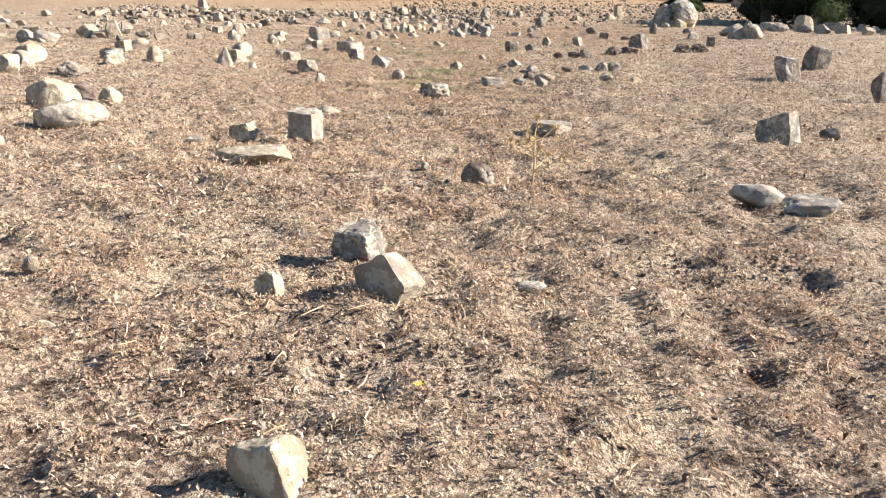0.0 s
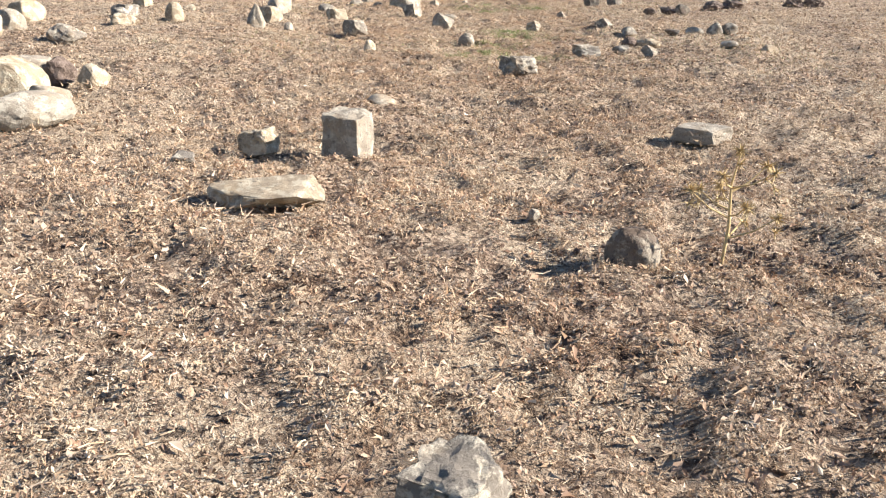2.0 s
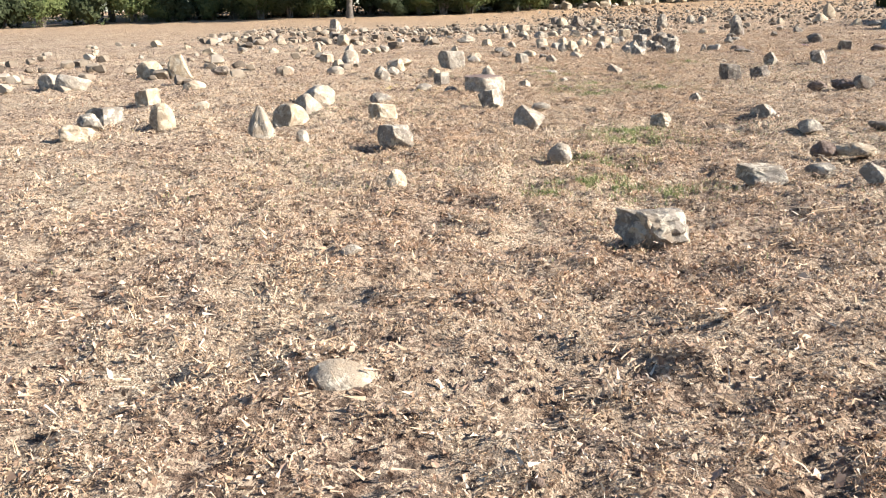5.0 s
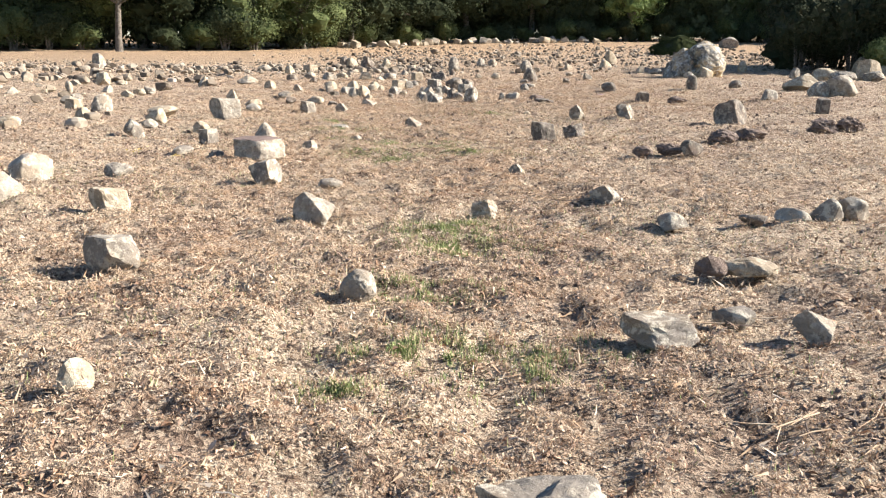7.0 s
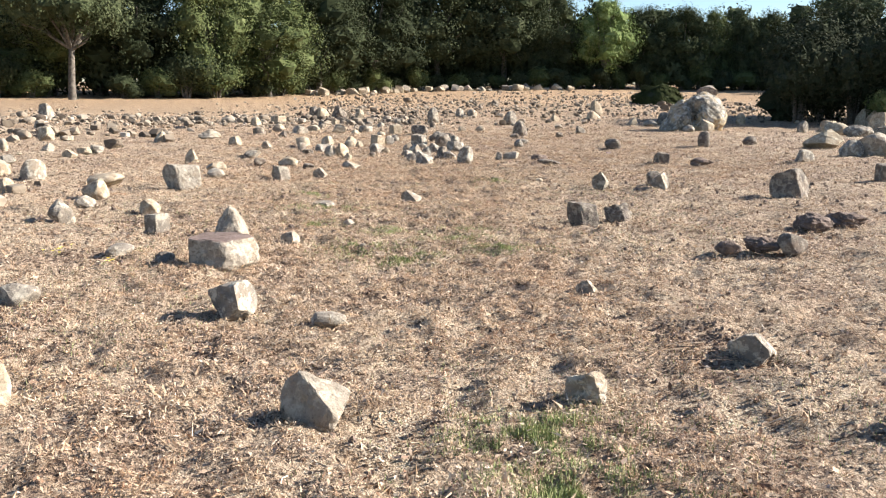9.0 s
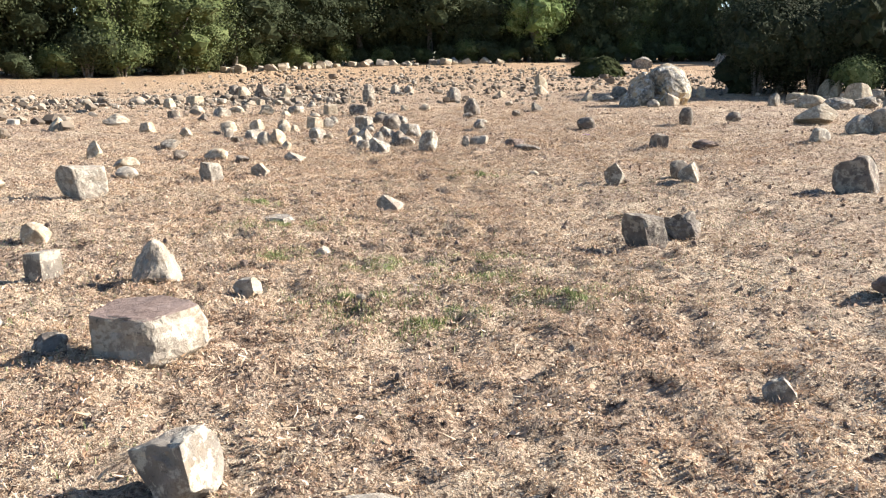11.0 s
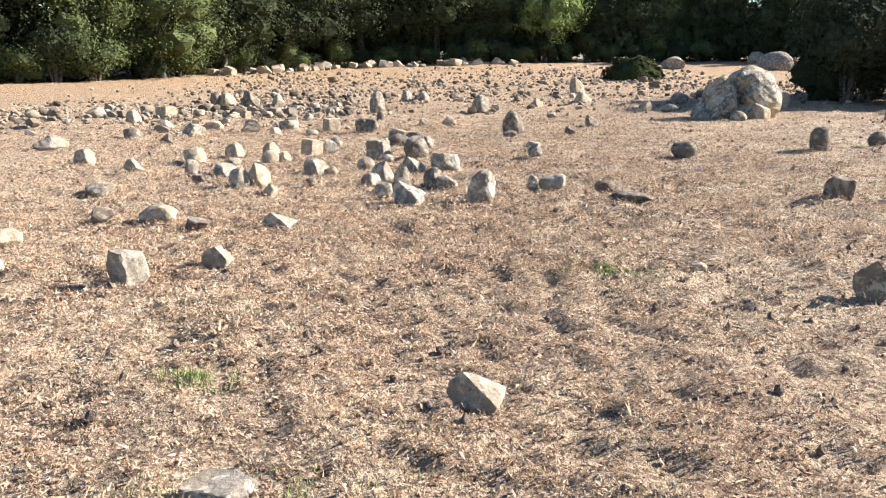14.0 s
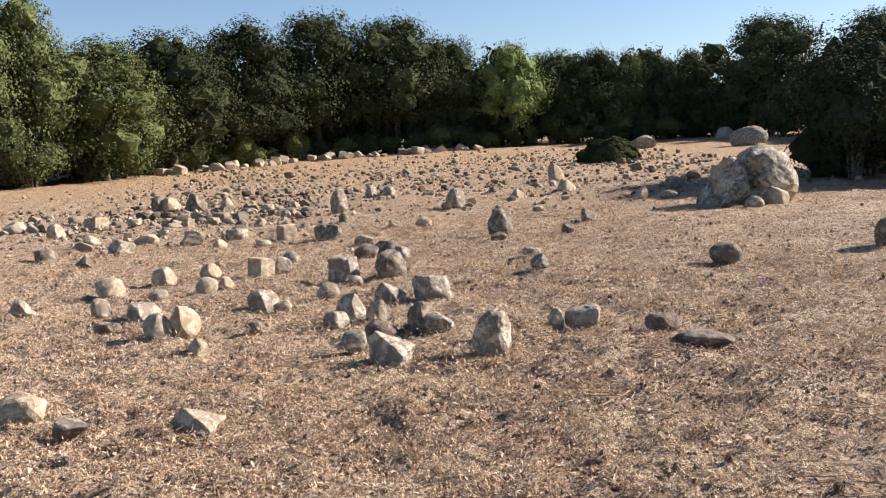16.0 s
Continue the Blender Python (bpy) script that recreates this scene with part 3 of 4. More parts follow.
stone(-2.33, 35.65, 0.39, 0.31, 0.25, "boulder", "pale", 7)
stone(-0.82, 35.70, 0.22, 0.18, 0.15, "pyramid", "pale", 0)
stone(3.72, 35.85, 0.28, 0.21, 0.12, "slab", "grey", -20)
stone(-4.16, 35.97, 0.36, 0.29, 0.23, "boulder", "pale", 8)
stone(-1.70, 36.57, 0.36, 0.29, 0.23, "boulder", "pale", 4)
stone(-6.19, 36.62, 0.46, 0.37, 0.33, "pyramid", "pale", 12)
stone(-0.31, 36.62, 0.43, 0.34, 0.27, "block", "pale", -2)
stone(0.02, 36.76, 0.28, 0.22, 0.23, "rough", "grey", -3)
stone(14.84, 36.81, 0.76, 0.61, 0.65, "boulder", "pale", -33)
stone(13.41, 36.89, 0.84, 0.67, 0.35, "rough", "pale", -30)
stone(-1.05, 36.99, 0.32, 0.25, 0.20, "boulder", "pale", 1)
stone(-9.40, 37.02, 0.43, 0.34, 0.37, "boulder", "pale", 19)
stone(1.95, 37.07, 0.26, 0.21, 0.18, "boulder", "grey", -11)
stone(1.42, 37.40, 0.41, 0.30, 0.24, "slab", "dark", -9)
stone(1.80, 37.76, 0.43, 0.32, 0.21, "slab", "dark", -10)
stone(3.82, 37.79, 0.29, 0.22, 0.16, "slab", "dark", -18)
stone(0.23, 37.81, 0.30, 0.23, 0.19, "slab", "grey", -4)
stone(12.91, 37.91, 0.34, 0.28, 0.36, "boulder", "grey", -28)
stone(5.28, 38.21, 0.24, 0.18, 0.14, "slab", "dark", -22)
stone(-5.23, 38.44, 0.66, 0.53, 0.28, "pyramid", "white", 9)
stone(4.19, 38.73, 0.46, 0.35, 0.48, "round", "dark", -8, "egg", (0, -6))
stone(-3.12, 38.86, 0.27, 0.21, 0.23, "pyramid", "dark", 9)
stone(9.66, 38.94, 0.39, 0.31, 0.23, "round", "grey", -34)
stone(10.33, 39.11, 0.44, 0.35, 0.37, "boulder", "pale", -35)
stone(1.67, 39.20, 0.37, 0.30, 0.18, "rough", "grey", -9)
stone(6.32, 39.61, 0.33, 0.27, 0.24, "boulder", "grey", -24)
stone(-3.97, 40.34, 0.40, 0.32, 0.22, "boulder", "dark", 11)
stone(1.17, 40.59, 0.55, 0.44, 0.31, "rough", "dark", -6)
stone(-0.92, 40.61, 0.27, 0.22, 0.17, "boulder", "pale", 1)
stone(-2.70, 40.62, 0.51, 0.40, 0.29, "rough", "grey", 7)
stone(-0.09, 40.64, 0.28, 0.21, 0.11, "slab", "pale", -2)
stone(17.01, 40.89, 0.44, 0.35, 0.57, "boulder", "pale", -32)
stone(3.30, 41.40, 0.36, 0.29, 0.19, "rough", "pale", -13)
stone(17.18, 41.52, 0.68, 0.54, 0.58, "boulder", "pale", -32)
stone(0.43, 41.53, 0.44, 0.35, 0.27, "block", "pale", -4)
stone(2.70, 41.56, 0.32, 0.26, 0.17, "rough", "pale", -11)
stone(-1.44, 41.70, 0.44, 0.35, 0.27, "rough", "pale", 2)
stone(-2.37, 42.01, 0.50, 0.37, 0.21, "slab", "pale", 5)
stone(12.80, 42.05, 0.34, 0.28, 0.40, "round", "pale", -25)
stone(-0.57, 42.13, 0.49, 0.39, 0.20, "boulder", "grey", -1)
stone(9.55, 42.27, 0.49, 0.37, 0.18, "slab", "grey", -29)
stone(-3.47, 42.39, 0.35, 0.26, 0.21, "slab", "pale", 8)
stone(8.96, 42.55, 0.38, 0.30, 0.28, "boulder", "pale", -27)
stone(1.84, 43.15, 0.23, 0.19, 0.25, "round", "dark", -7)
stone(-0.43, 43.58, 0.29, 0.23, 0.25, "round", "dark", -1)
stone(10.76, 44.14, 0.52, 0.42, 0.34, "round", "dark", -29)
stone(0.00, 44.33, 0.30, 0.24, 0.18, "pyramid", "white", -2)
stone(-1.96, 44.52, 0.37, 0.28, 0.17, "slab", "pale", 3)
stone(-4.54, 44.64, 0.42, 0.34, 0.30, "boulder", "pale", 10)
stone(4.90, 44.68, 0.51, 0.41, 0.46, "boulder", "grey", -15)
stone(-1.64, 44.82, 0.28, 0.22, 0.24, "block", "pale", 2)
stone(6.73, 45.18, 0.39, 0.31, 0.27, "boulder", "pale", -19)
stone(2.07, 45.62, 0.45, 0.36, 0.60, "boulder", "grey", -7)
stone(0.70, 45.63, 0.25, 0.20, 0.21, "rough", "grey", -4)
stone(-3.84, 45.93, 0.59, 0.47, 0.28, "block", "pale", 8)
stone(8.54, 46.17, 0.56, 0.45, 0.34, "boulder", "pale", -22)
stone(-5.80, 46.53, 0.54, 0.43, 0.23, "rough", "pale", 12)
stone(-12.61, 46.75, 0.58, 0.46, 0.58, "boulder", "grey", 19)
stone(-0.75, 48.15, 0.43, 0.35, 0.47, "pyramid", "pale", 0)
stone(4.14, 49.70, 0.40, 0.32, 0.30, "round", "grey", -11)
stone(-1.58, 49.71, 0.65, 0.52, 0.50, "boulder", "dark", 2)
stone(9.68, 49.76, 0.55, 0.44, 0.58, "boulder", "pale", -22)
stone(3.60, 49.84, 0.40, 0.32, 0.34, "boulder", "grey", -9)
stone(-2.67, 50.34, 0.44, 0.35, 0.43, "boulder", "dark", 4)
stone(-2.35, 50.36, 0.61, 0.49, 0.37, "boulder", "pale", 3)
stone(26.34, 64.15, 1.93, 1.54, 0.98, "round", "grey", -34)
stone(22.59, 68.74, 1.39, 1.04, 0.66, "slab", "grey", -27)
stone(31.93, 75.19, 1.27, 1.02, 0.75, "boulder", "pale", -32)


# ---- the great boulder ----
def great_boulder():
    d, f = BALLS[5]
    reach = np.zeros(len(d))
    # the high right dome, the lower left shoulder, the feet in front
    for centre, size in (((0.26, 0.1, 0.12), (0.74, 0.8, 0.86)), ((-0.42, -0.30, 0.03), (0.50, 0.60, 0.68)), ((0.3, -0.42, -0.35), (0.42, 0.45, 0.42)), ((-0.75, -0.1, -0.35), (0.4, 0.5, 0.4))):
        c, s = np.array(centre), np.array(size)
        u, o = d / s, -c / s
        a2, b2, c2 = (u * u).sum(1), (u * o).sum(1), (o * o).sum() - 1
        disc = b2 * b2 - a2 * c2
        reach = np.maximum(reach, np.where(disc > 0, (-b2 + np.sqrt(np.maximum(disc, 0))) / a2, 0))
    v = d * reach[:, None]
    # the hollow under the brow, the cleft below it, the crease between dome and shoulder
    for way, wide, deep in (((0.12, -0.80, 0.56), 0.26, 0.80), ((0.02, -0.98, 0.22), 0.17, 0.62), ((0.12, -0.98, -0.08), 0.15, 0.66), ((-0.20, -0.58, 0.78), 0.20, 0.40), ((-0.62, -0.72, -0.1), 0.16, 0.12)):
        way = np.array(way) / np.linalg.norm(way)
        v *= 1 - (deep * np.exp(-(np.arccos(np.clip(d @ way, -1, 1)) / wide) ** 4))[:, None]
    for n, c in (((0.55, -0.8, 0.2), 0.80), ((0.95, -0.2, 0.2), 0.92), ((-0.6, -0.7, 0.35), 0.72)):
        n = np.array(n) / np.linalg.norm(n)
        v -= np.maximum(v @ n - c, 0)[:, None] * n * 0.8
    v += d * (solid_noise(v + 3, 0.6, 41) * 0.16 + solid_noise(v + 3, 0.26, 43) * 0.16 + solid_noise(v, 0.12, 47) * 0.10 + solid_noise(v, 0.06, 53) * 0.04)[:, None]
    v[:, 2] = np.maximum(v[:, 2], -0.55)
    low, high = v.min(0), v.max(0)
    v = (v - (low + high) / 2) / (high - low)
    v[:, 2] += 0.5
    n = Nodes("lichened_boulder", 0.93)
    c = n.mix(n.ramp(n.noise(3.2, 7), [(0.35, 0.0), (0.65, 1.0)]), (0.220, 0.190, 0.148), (0.400, 0.342, 0.255))
    c = n.mix(n.ramp(n.noise(1.7, 4), [(0.46, 0.0), (0.64, 0.75)]), c, (0.44, 0.315, 0.155))
    c = n.mix(n.ramp(n.noise(5.5, 6, 0.65), [(0.50, 0.0), (0.57, 0.8)]), c, (0.50, 0.485, 0.435))
    c = n.mix(n.ramp(n.noise(6.0, 7, 0.72), [(0.50, 0.0), (0.58, 0.9)]), c, (0.10, 0.092, 0.08))
    n.bump(n.mix(0.5, n.noise(7, 9, 0.65), n.noise(26, 6, 0.7)), 1.0, 0.06)
    n.colour(c)
    ob = new("boulder", mesh_from("boulder", v * (2.12, 1.7, 1.36), f, n.mat))
    ob.matrix_world = pose(10.25, 40.1, float(level(10.1, 40.2)) - 0.10, 0, 0, -31)
    tagged(ob, "great tan boulder with lichen and a dark hollow", "boulder")


great_boulder()


# ---- stones strewn over the far slope ----
def strewn_stones():
    rng = np.random.default_rng(5)
    shapes = [(k, stone_shape(k, 900 + i, 2, cut)) for i, (k, cut) in enumerate((("boulder", "loaf"), ("pyramid", "roof"), ("block", "table"), ("rough", ""), ("boulder", "stump"), ("slab", "lens"), ("pyramid", "wedge"), ("rough", "layers"), ("boulder", "keel"), ("slab", "")))]
    meshes = {(i, tone): mesh_from("stone", v * (1, 0.8, {"slab": 0.35}.get(k, 0.68)), f, ROCK[tone], False) for i, (k, (v, f)) in enumerate(shapes) for tone in TONE_WORDS}
    tones = ("pale", "pale", "white", "grey", "pale", "pale", "white")

    joined = []

    def drop(x, y, size, single=True):
        if not single:
            v, f = shapes[int(rng.integers(len(shapes)))][1]
            a = rng.normal() * 0.8
            p = v * (size, 0.8 * size, 0.62 * size)
            p = np.stack([p[:, 0] * math.cos(a) - p[:, 1] * math.sin(a), p[:, 0] * math.sin(a) + p[:, 1] * math.cos(a), p[:, 2]], -1)
            joined.append((p + (x, y, float(level(x, y)) - 0.05 * size), f))
            return
        i, tone = int(rng.integers(len(shapes))), tones[int(rng.integers(len(tones)))]
        ob = new("stone", meshes[(i, tone)])
        ob.matrix_world = pose(x, y, float(level(x, y)) - 0.12 * size, rng.uniform(-14, 14), rng.uniform(-14, 14), rng.normal() * 45) @ Matrix.Diagonal((size, size, size, 1))
        tagged(ob, TONE_WORDS[tone] + " stone half sunk in the far slope", "stone", "stones strewn over the far slope")

    # the belt of cleared stones that runs across the slope
    for _ in range(210):
        x = rng.uniform(-17, 1.5)
        y = 46.5 + 0.12 * x + rng.normal() * 1.7
        drop(x, y, rng.uniform(0.12, 0.40) * (1.3 if rng.random() < 0.1 else 1), False)
    # the near left end of the belt, where the bigger stones lie
    for _ in range(70):
        x = rng.uniform(-16, -6)
        drop(x, 37.5 - 0.15 * x + rng.normal() * 2.6, rng.uniform(0.18, 0.5), False)
    # the stony left-hand field, from beside the walk up to the belt
    for _ in range(120):
        y = rng.uniform(17, 38)
        x = rng.uniform(-4.5 - 0.42 * y, -3.2 - 0.10 * y)
        drop(x, y, rng.uniform(0.10, 0.36) * (1.4 if rng.random() < 0.12 else 1), y > 30)
    # the open scatter behind it
    for _ in range(430):
        x, y = rng.uniform(-1.5, 22) - abs(rng.normal()) * 2, rng.triangular(41, 52, 78)
        drop(x, y, rng.uniform(0.10, 0.30) * (1.7 if rng.random() < 0.06 else 1), False)
    # the wall of bigger stones along the foot of the wood
    for _ in range(64):
        x = rng.uniform(-5, 17)
        y = float(np.interp(x, (-5, 3.7, 17), (71.8, 79.6, 79.6))) + rng.normal() * 0.5
        drop(x, y, rng.uniform(0.35, 1.0))
    # a few by the right-hand thicket
    for _ in range(26):
        x, y = rng.uniform(14.3, 18.5), rng.uniform(34.5, 40.0)
        drop(x, y, rng.uniform(0.25, 0.75))
    vs, fs, at = [], [], 0
    for p, f in joined:
        vs.append(p)
        fs.append(f + at)
        at += len(p)
    ob = new("strewn_stones", mesh_from("strewn_stones", np.concatenate(vs), np.concatenate(fs), CHIP_STONE))
    tagged(ob, "many pale field stones strewn over the far slope", "stones", kind="stuff")
    # chips too small to tell apart
    vs, fs, at = [], [], 0
    for _ in range(4200):
        if rng.random() < 0.6:
            x, y = rng.uniform(-2, 21) - abs(rng.normal()) * 2.5, rng.triangular(40, 55, 76)
        else:
            x, y = rng.uniform(-18, 2), 47 + rng.normal() * 3.0
        v2, f2 = CHIP[int(rng.integers(len(CHIP)))]
        s = rng.uniform(0.05, 0.17)
        a = rng.uniform(0, 6.28)
        p = v2 * s
        p = np.stack([p[:, 0] * math.cos(a) - p[:, 1] * math.sin(a), p[:, 0] * math.sin(a) + p[:, 1] * math.cos(a), p[:, 2] * 0.7], -1)
        vs.append(p + (x, y, float(level(x, y)) - 0.01))
        fs.append(f2 + at)
        at += len(p)
    ob = new("stone_chips", mesh_from("stone_chips", np.concatenate(vs), np.concatenate(fs), CHIP_STONE))
    tagged(ob, "small pale chips of stone over ochre earth", "stone chips", kind="stuff")


def chip_shapes():
    v, f = ball(1)
    made = []
    for s in range(6):
        rng = np.random.default_rng(70 + s)
        p = v.copy()
        for _ in range(7):
            n = rng.normal(size=3)
            n /= np.linalg.norm(n)
            p -= np.maximum(p @ n - rng.uniform(0.45, 0.8), 0)[:, None] * n
        p[:, 2] -= p[:, 2].min() * 0.7
        made.append((p * 0.62, f))
    return made


CHIP = chip_shapes()
CHIP_STONE = island_material("stone_chip", [(0.0, (0.090, 0.071, 0.054)), (0.35, (0.195, 0.155, 0.114)), (0.8, (0.300, 0.248, 0.185)), (1.0, (0.390, 0.340, 0.270))], (0.75, 0.72, 0.70), 0.95, 6.0)
strewn_stones()


# ---- the wood ----
def leaves_at(points, outward, size, rng, wild=0.3):
    """One bent leaf spray at each point."""
    n = len(points)
    normal = outward * 2.0 + rng.normal(size=(n, 3)) * wild + (0, 0, 0.2)
    normal /= np.linalg.norm(normal, axis=1)[:, None] + 1e-9
    side = np.cross(normal, rng.normal(size=(n, 3)))
    side /= np.linalg.norm(side, axis=1)[:, None] + 1e-9
    along = np.cross(normal, side)
    s = (size * rng.uniform(0.6, 1.3, n))[:, None]
    v = np.stack([points - along * s, points + along * s * 0.6 + side * s * 0.55 + normal * s * 0.15, points + along * s * 0.5 - side * s * 0.55], 1).reshape(-1, 3)
    return v, np.arange(n * 3).reshape(-1, 3)


def leaf_masses(lobes, seed, fine=3):
    """The dense inner foliage behind the leaves: one ragged mass for each lobe, as vertices and triangles."""
    d, f = BALLS[fine]
    rng = np.random.default_rng(seed)
    vs, fs = [], []
    for k, (c, r) in enumerate(lobes):
        swell = 0.58 + 0.6 * solid_noise(d * 1.5 + k, 0.5, seed) + 0.6 * solid_noise(d * 1.5 + k, 0.2, seed + 3) + rng.uniform(-0.12, 0.10, len(d))
        vs.append(c + (d + rng.normal(size=d.shape) * 0.05) * r * swell[:, None])
        fs.append(f + k * len(d))
    v, f = np.concatenate(vs), np.concatenate(fs)
    # every leafy facet is loose, so that each takes its own tone
    return v[f.ravel()], np.arange(f.size).reshape(-1, 3)


def limb(path, radii, sides=7):
    """A tapered limb along a path, as vertices and quads."""
    v, f = [], []
    for k, (p, r) in enumerate(zip(path, radii)):
        way = (path[min(k + 1, len(path) - 1)] - path[max(k - 1, 0)]).normalized()
        a = way.orthogonal().normalized()
        b = way.cross(a)
        for s in range(sides):
            t = 2 * math.pi * s / sides
            v.append(p + a * (r * math.cos(t)) + b * (r * math.sin(t)))
    for k in range(len(path) - 1):
        for s in range(sides):
            f.append([k * sides + s, k * sides + (s + 1) % sides, (k + 1) * sides + (s + 1) % sides, (k + 1) * sides + s])
    return [tuple(p) for p in v], f


def build_tree(seed, height, width, leaf_count, leaf_size, material, label, bare=0.28, blobs=22):
    """A broad evergreen tree: trunk with limbs, crown of leaf sprays in uneven clumps."""
    rng = np.random.default_rng(seed)
    root = new("tree")
    centres = []
    for k in range(blobs):
        up = bare + (0.93 - bare) * ((k + 0.5) / blobs)
        reach = width * 0.5 * math.sqrt(max(0.06, 1 - ((up - 0.52) / 0.52) ** 2)) * rng.uniform(0.35, 0.8)
        a = k * 2.4 + rng.uniform(-.5, .5)
        centres.append(Vector((math.cos(a) * reach, math.sin(a) * reach, height * up)))
    vs, fs, at = [], [], 0

    def add(path, radii):
        nonlocal at
        v, f = limb(path, radii)
        vs.extend(v)
        fs.extend([[i + at for i in q] for q in f])
        at += len(v)

    lean = Vector((rng.uniform(-.6, .6), rng.uniform(-.4, .4), 0))
    fork = Vector((lean.x * 0.5, lean.y * 0.5, height * rng.uniform(0.2, 0.32)))
    add([Vector((0, 0, -0.2)), Vector((lean.x * 0.1, 0, height * 0.08)), fork, Vector((lean.x, lean.y, height * 0.62))], [0.22, 0.17, 0.13, 0.05])
    for c in centres:
        mid = fork.lerp(c, 0.5) + Vector((rng.uniform(-.2, .2), rng.uniform(-.2, .2), rng.uniform(-.1, .3)))
        add([fork, mid, c], [0.075, 0.05, 0.015])
    part("trunk", mesh_from("trunk", vs, fs, BARK, True), root, "grey bark trunk with forking limbs")
    # great lobes in rings, each covered with small puffs of leaf sprays
    lobes = []
    for ring, count, out, big in ((bare + 0.16, 4, 0.29, 1.0), (0.52, 5, 0.29, 0.95), (0.72, 4, 0.24, 0.9), (0.86, 2, 0.10, 0.8)):
        start = rng.uniform(0, 6.28)
        for k in range(count):
            a = start + 6.283 * k / count + rng.uniform(-.3, .3)
            reach = width * out * rng.uniform(0.75, 1.2)
            lobes.append((np.array([math.cos(a) * reach, math.sin(a) * reach, height * (ring + rng.uniform(-.05, .05))]), np.array([width * 0.24, width * 0.24, height * 0.155]) * big * rng.uniform(0.85, 1.2)))
    pts, outs = [], []
    puffs = leaf_count // (len(lobes) * 15)
    for c, r in lobes:
        d = rng.normal(size=(puffs, 3))
        d /= np.linalg.norm(d, axis=1)[:, None]
        d = d[solid_noise(d * 2 + c[0], 0.55, seed) > -0.13]
        home = c + d * r * np.where(rng.random((len(d), 1)) < 0.3, 0.6, 0.9 + 0.22 * rng.random((len(d), 1)))
        e = rng.normal(size=(len(d), 15, 3))
        e /= np.linalg.norm(e, axis=2)[:, :, None]
        size = height * rng.uniform(0.03, 0.075, (len(d), 1, 1))
        pts.append((home[:, None, :] + e * size * rng.uniform(0.6, 1.1, (len(d), 15, 1))).reshape(-1, 3))
        outs.append((e * 0.8 + d[:, None, :] * 0.7).reshape(-1, 3))
    v, f = leaves_at(np.concatenate(pts), np.concatenate(outs), leaf_size, rng)
    v2, f2 = leaf_masses(lobes, seed, 2)
    part("crown", mesh_from("crown", np.concatenate([v, v2]), np.concatenate([f, f2 + len(v)]), material), root)
    return tagged(root, label, "tree", "trees of the wood")


def build_shrub(seed, height, width, leaf_count, leaf_size, material, label, name="shrub"):
    """A shrub that is leafy to the ground."""
    rng = np.random.default_rng(seed)
    root = new(name)
    vs, fs, at, pts, outs, masses = [], [], 0, [], [], []
    for k in range(9):
        a = k * 2.4 + rng.uniform(-.4, .4)
        reach = width * 0.5 * rng.uniform(0.1, 0.62)
        c = Vector((math.cos(a) * reach, math.sin(a) * reach, height * rng.uniform(0.25, 0.72) * (1 - 0.5 * reach / width)))
        v, f = limb([Vector((c.x * 0.15, c.y * 0.15, -0.1)), Vector((c.x * 0.4, c.y * 0.4, c.z * 0.6)), c], [0.05, 0.035, 0.01], 5)
        vs.extend(v)
        fs.extend([[i + at for i in q] for q in f])
        at += len(v)
        m = leaf_count // 9
        d = rng.normal(size=(m, 3))
        d /= np.linalg.norm(d, axis=1)[:, None]
        r = np.array([width * 0.27, width * 0.27, height * 0.33]) * rng.uniform(0.8, 1.15)
        p = np.array(c) + d * r * (0.7 + 0.4 * rng.random((m, 1))) + 0.05 * rng.normal(size=(m, 3))
        ok = (p[:, 2] > 0.02) & (solid_noise(d * 2 + k, 0.5, seed) > -0.12)
        pts.append(p[ok])
        outs.append(d[ok])
        masses.append((np.array(c), r * 0.95))
    part("branchwork", mesh_from("branchwork", vs, fs, BARK, True), root, "thin grey-brown woody stems")
    v, f = leaves_at(np.concatenate(pts), np.concatenate(outs), leaf_size, rng)
    v2, f2 = leaf_masses(masses, seed, 3 if leaf_count > 10000 else 2)
    part("foliage", mesh_from("foliage", np.concatenate([v, v2]), np.concatenate([f, f2 + len(v)]), material), root)
    return tagged(root, label, "shrub", "shrubs along the wood")


def stand(thing, x, y, size=1.0, turn=0.0, tall=1.0, first=False):
    thing.scale = (size, size, size * tall)
    m = pose(x, y, float(level(x, y)), 0, 0, turn)
    if first:
        thing.matrix_basis = m @ Matrix.Diagonal((*thing.scale, 1))
        return thing
    return copy_thing(thing, m)


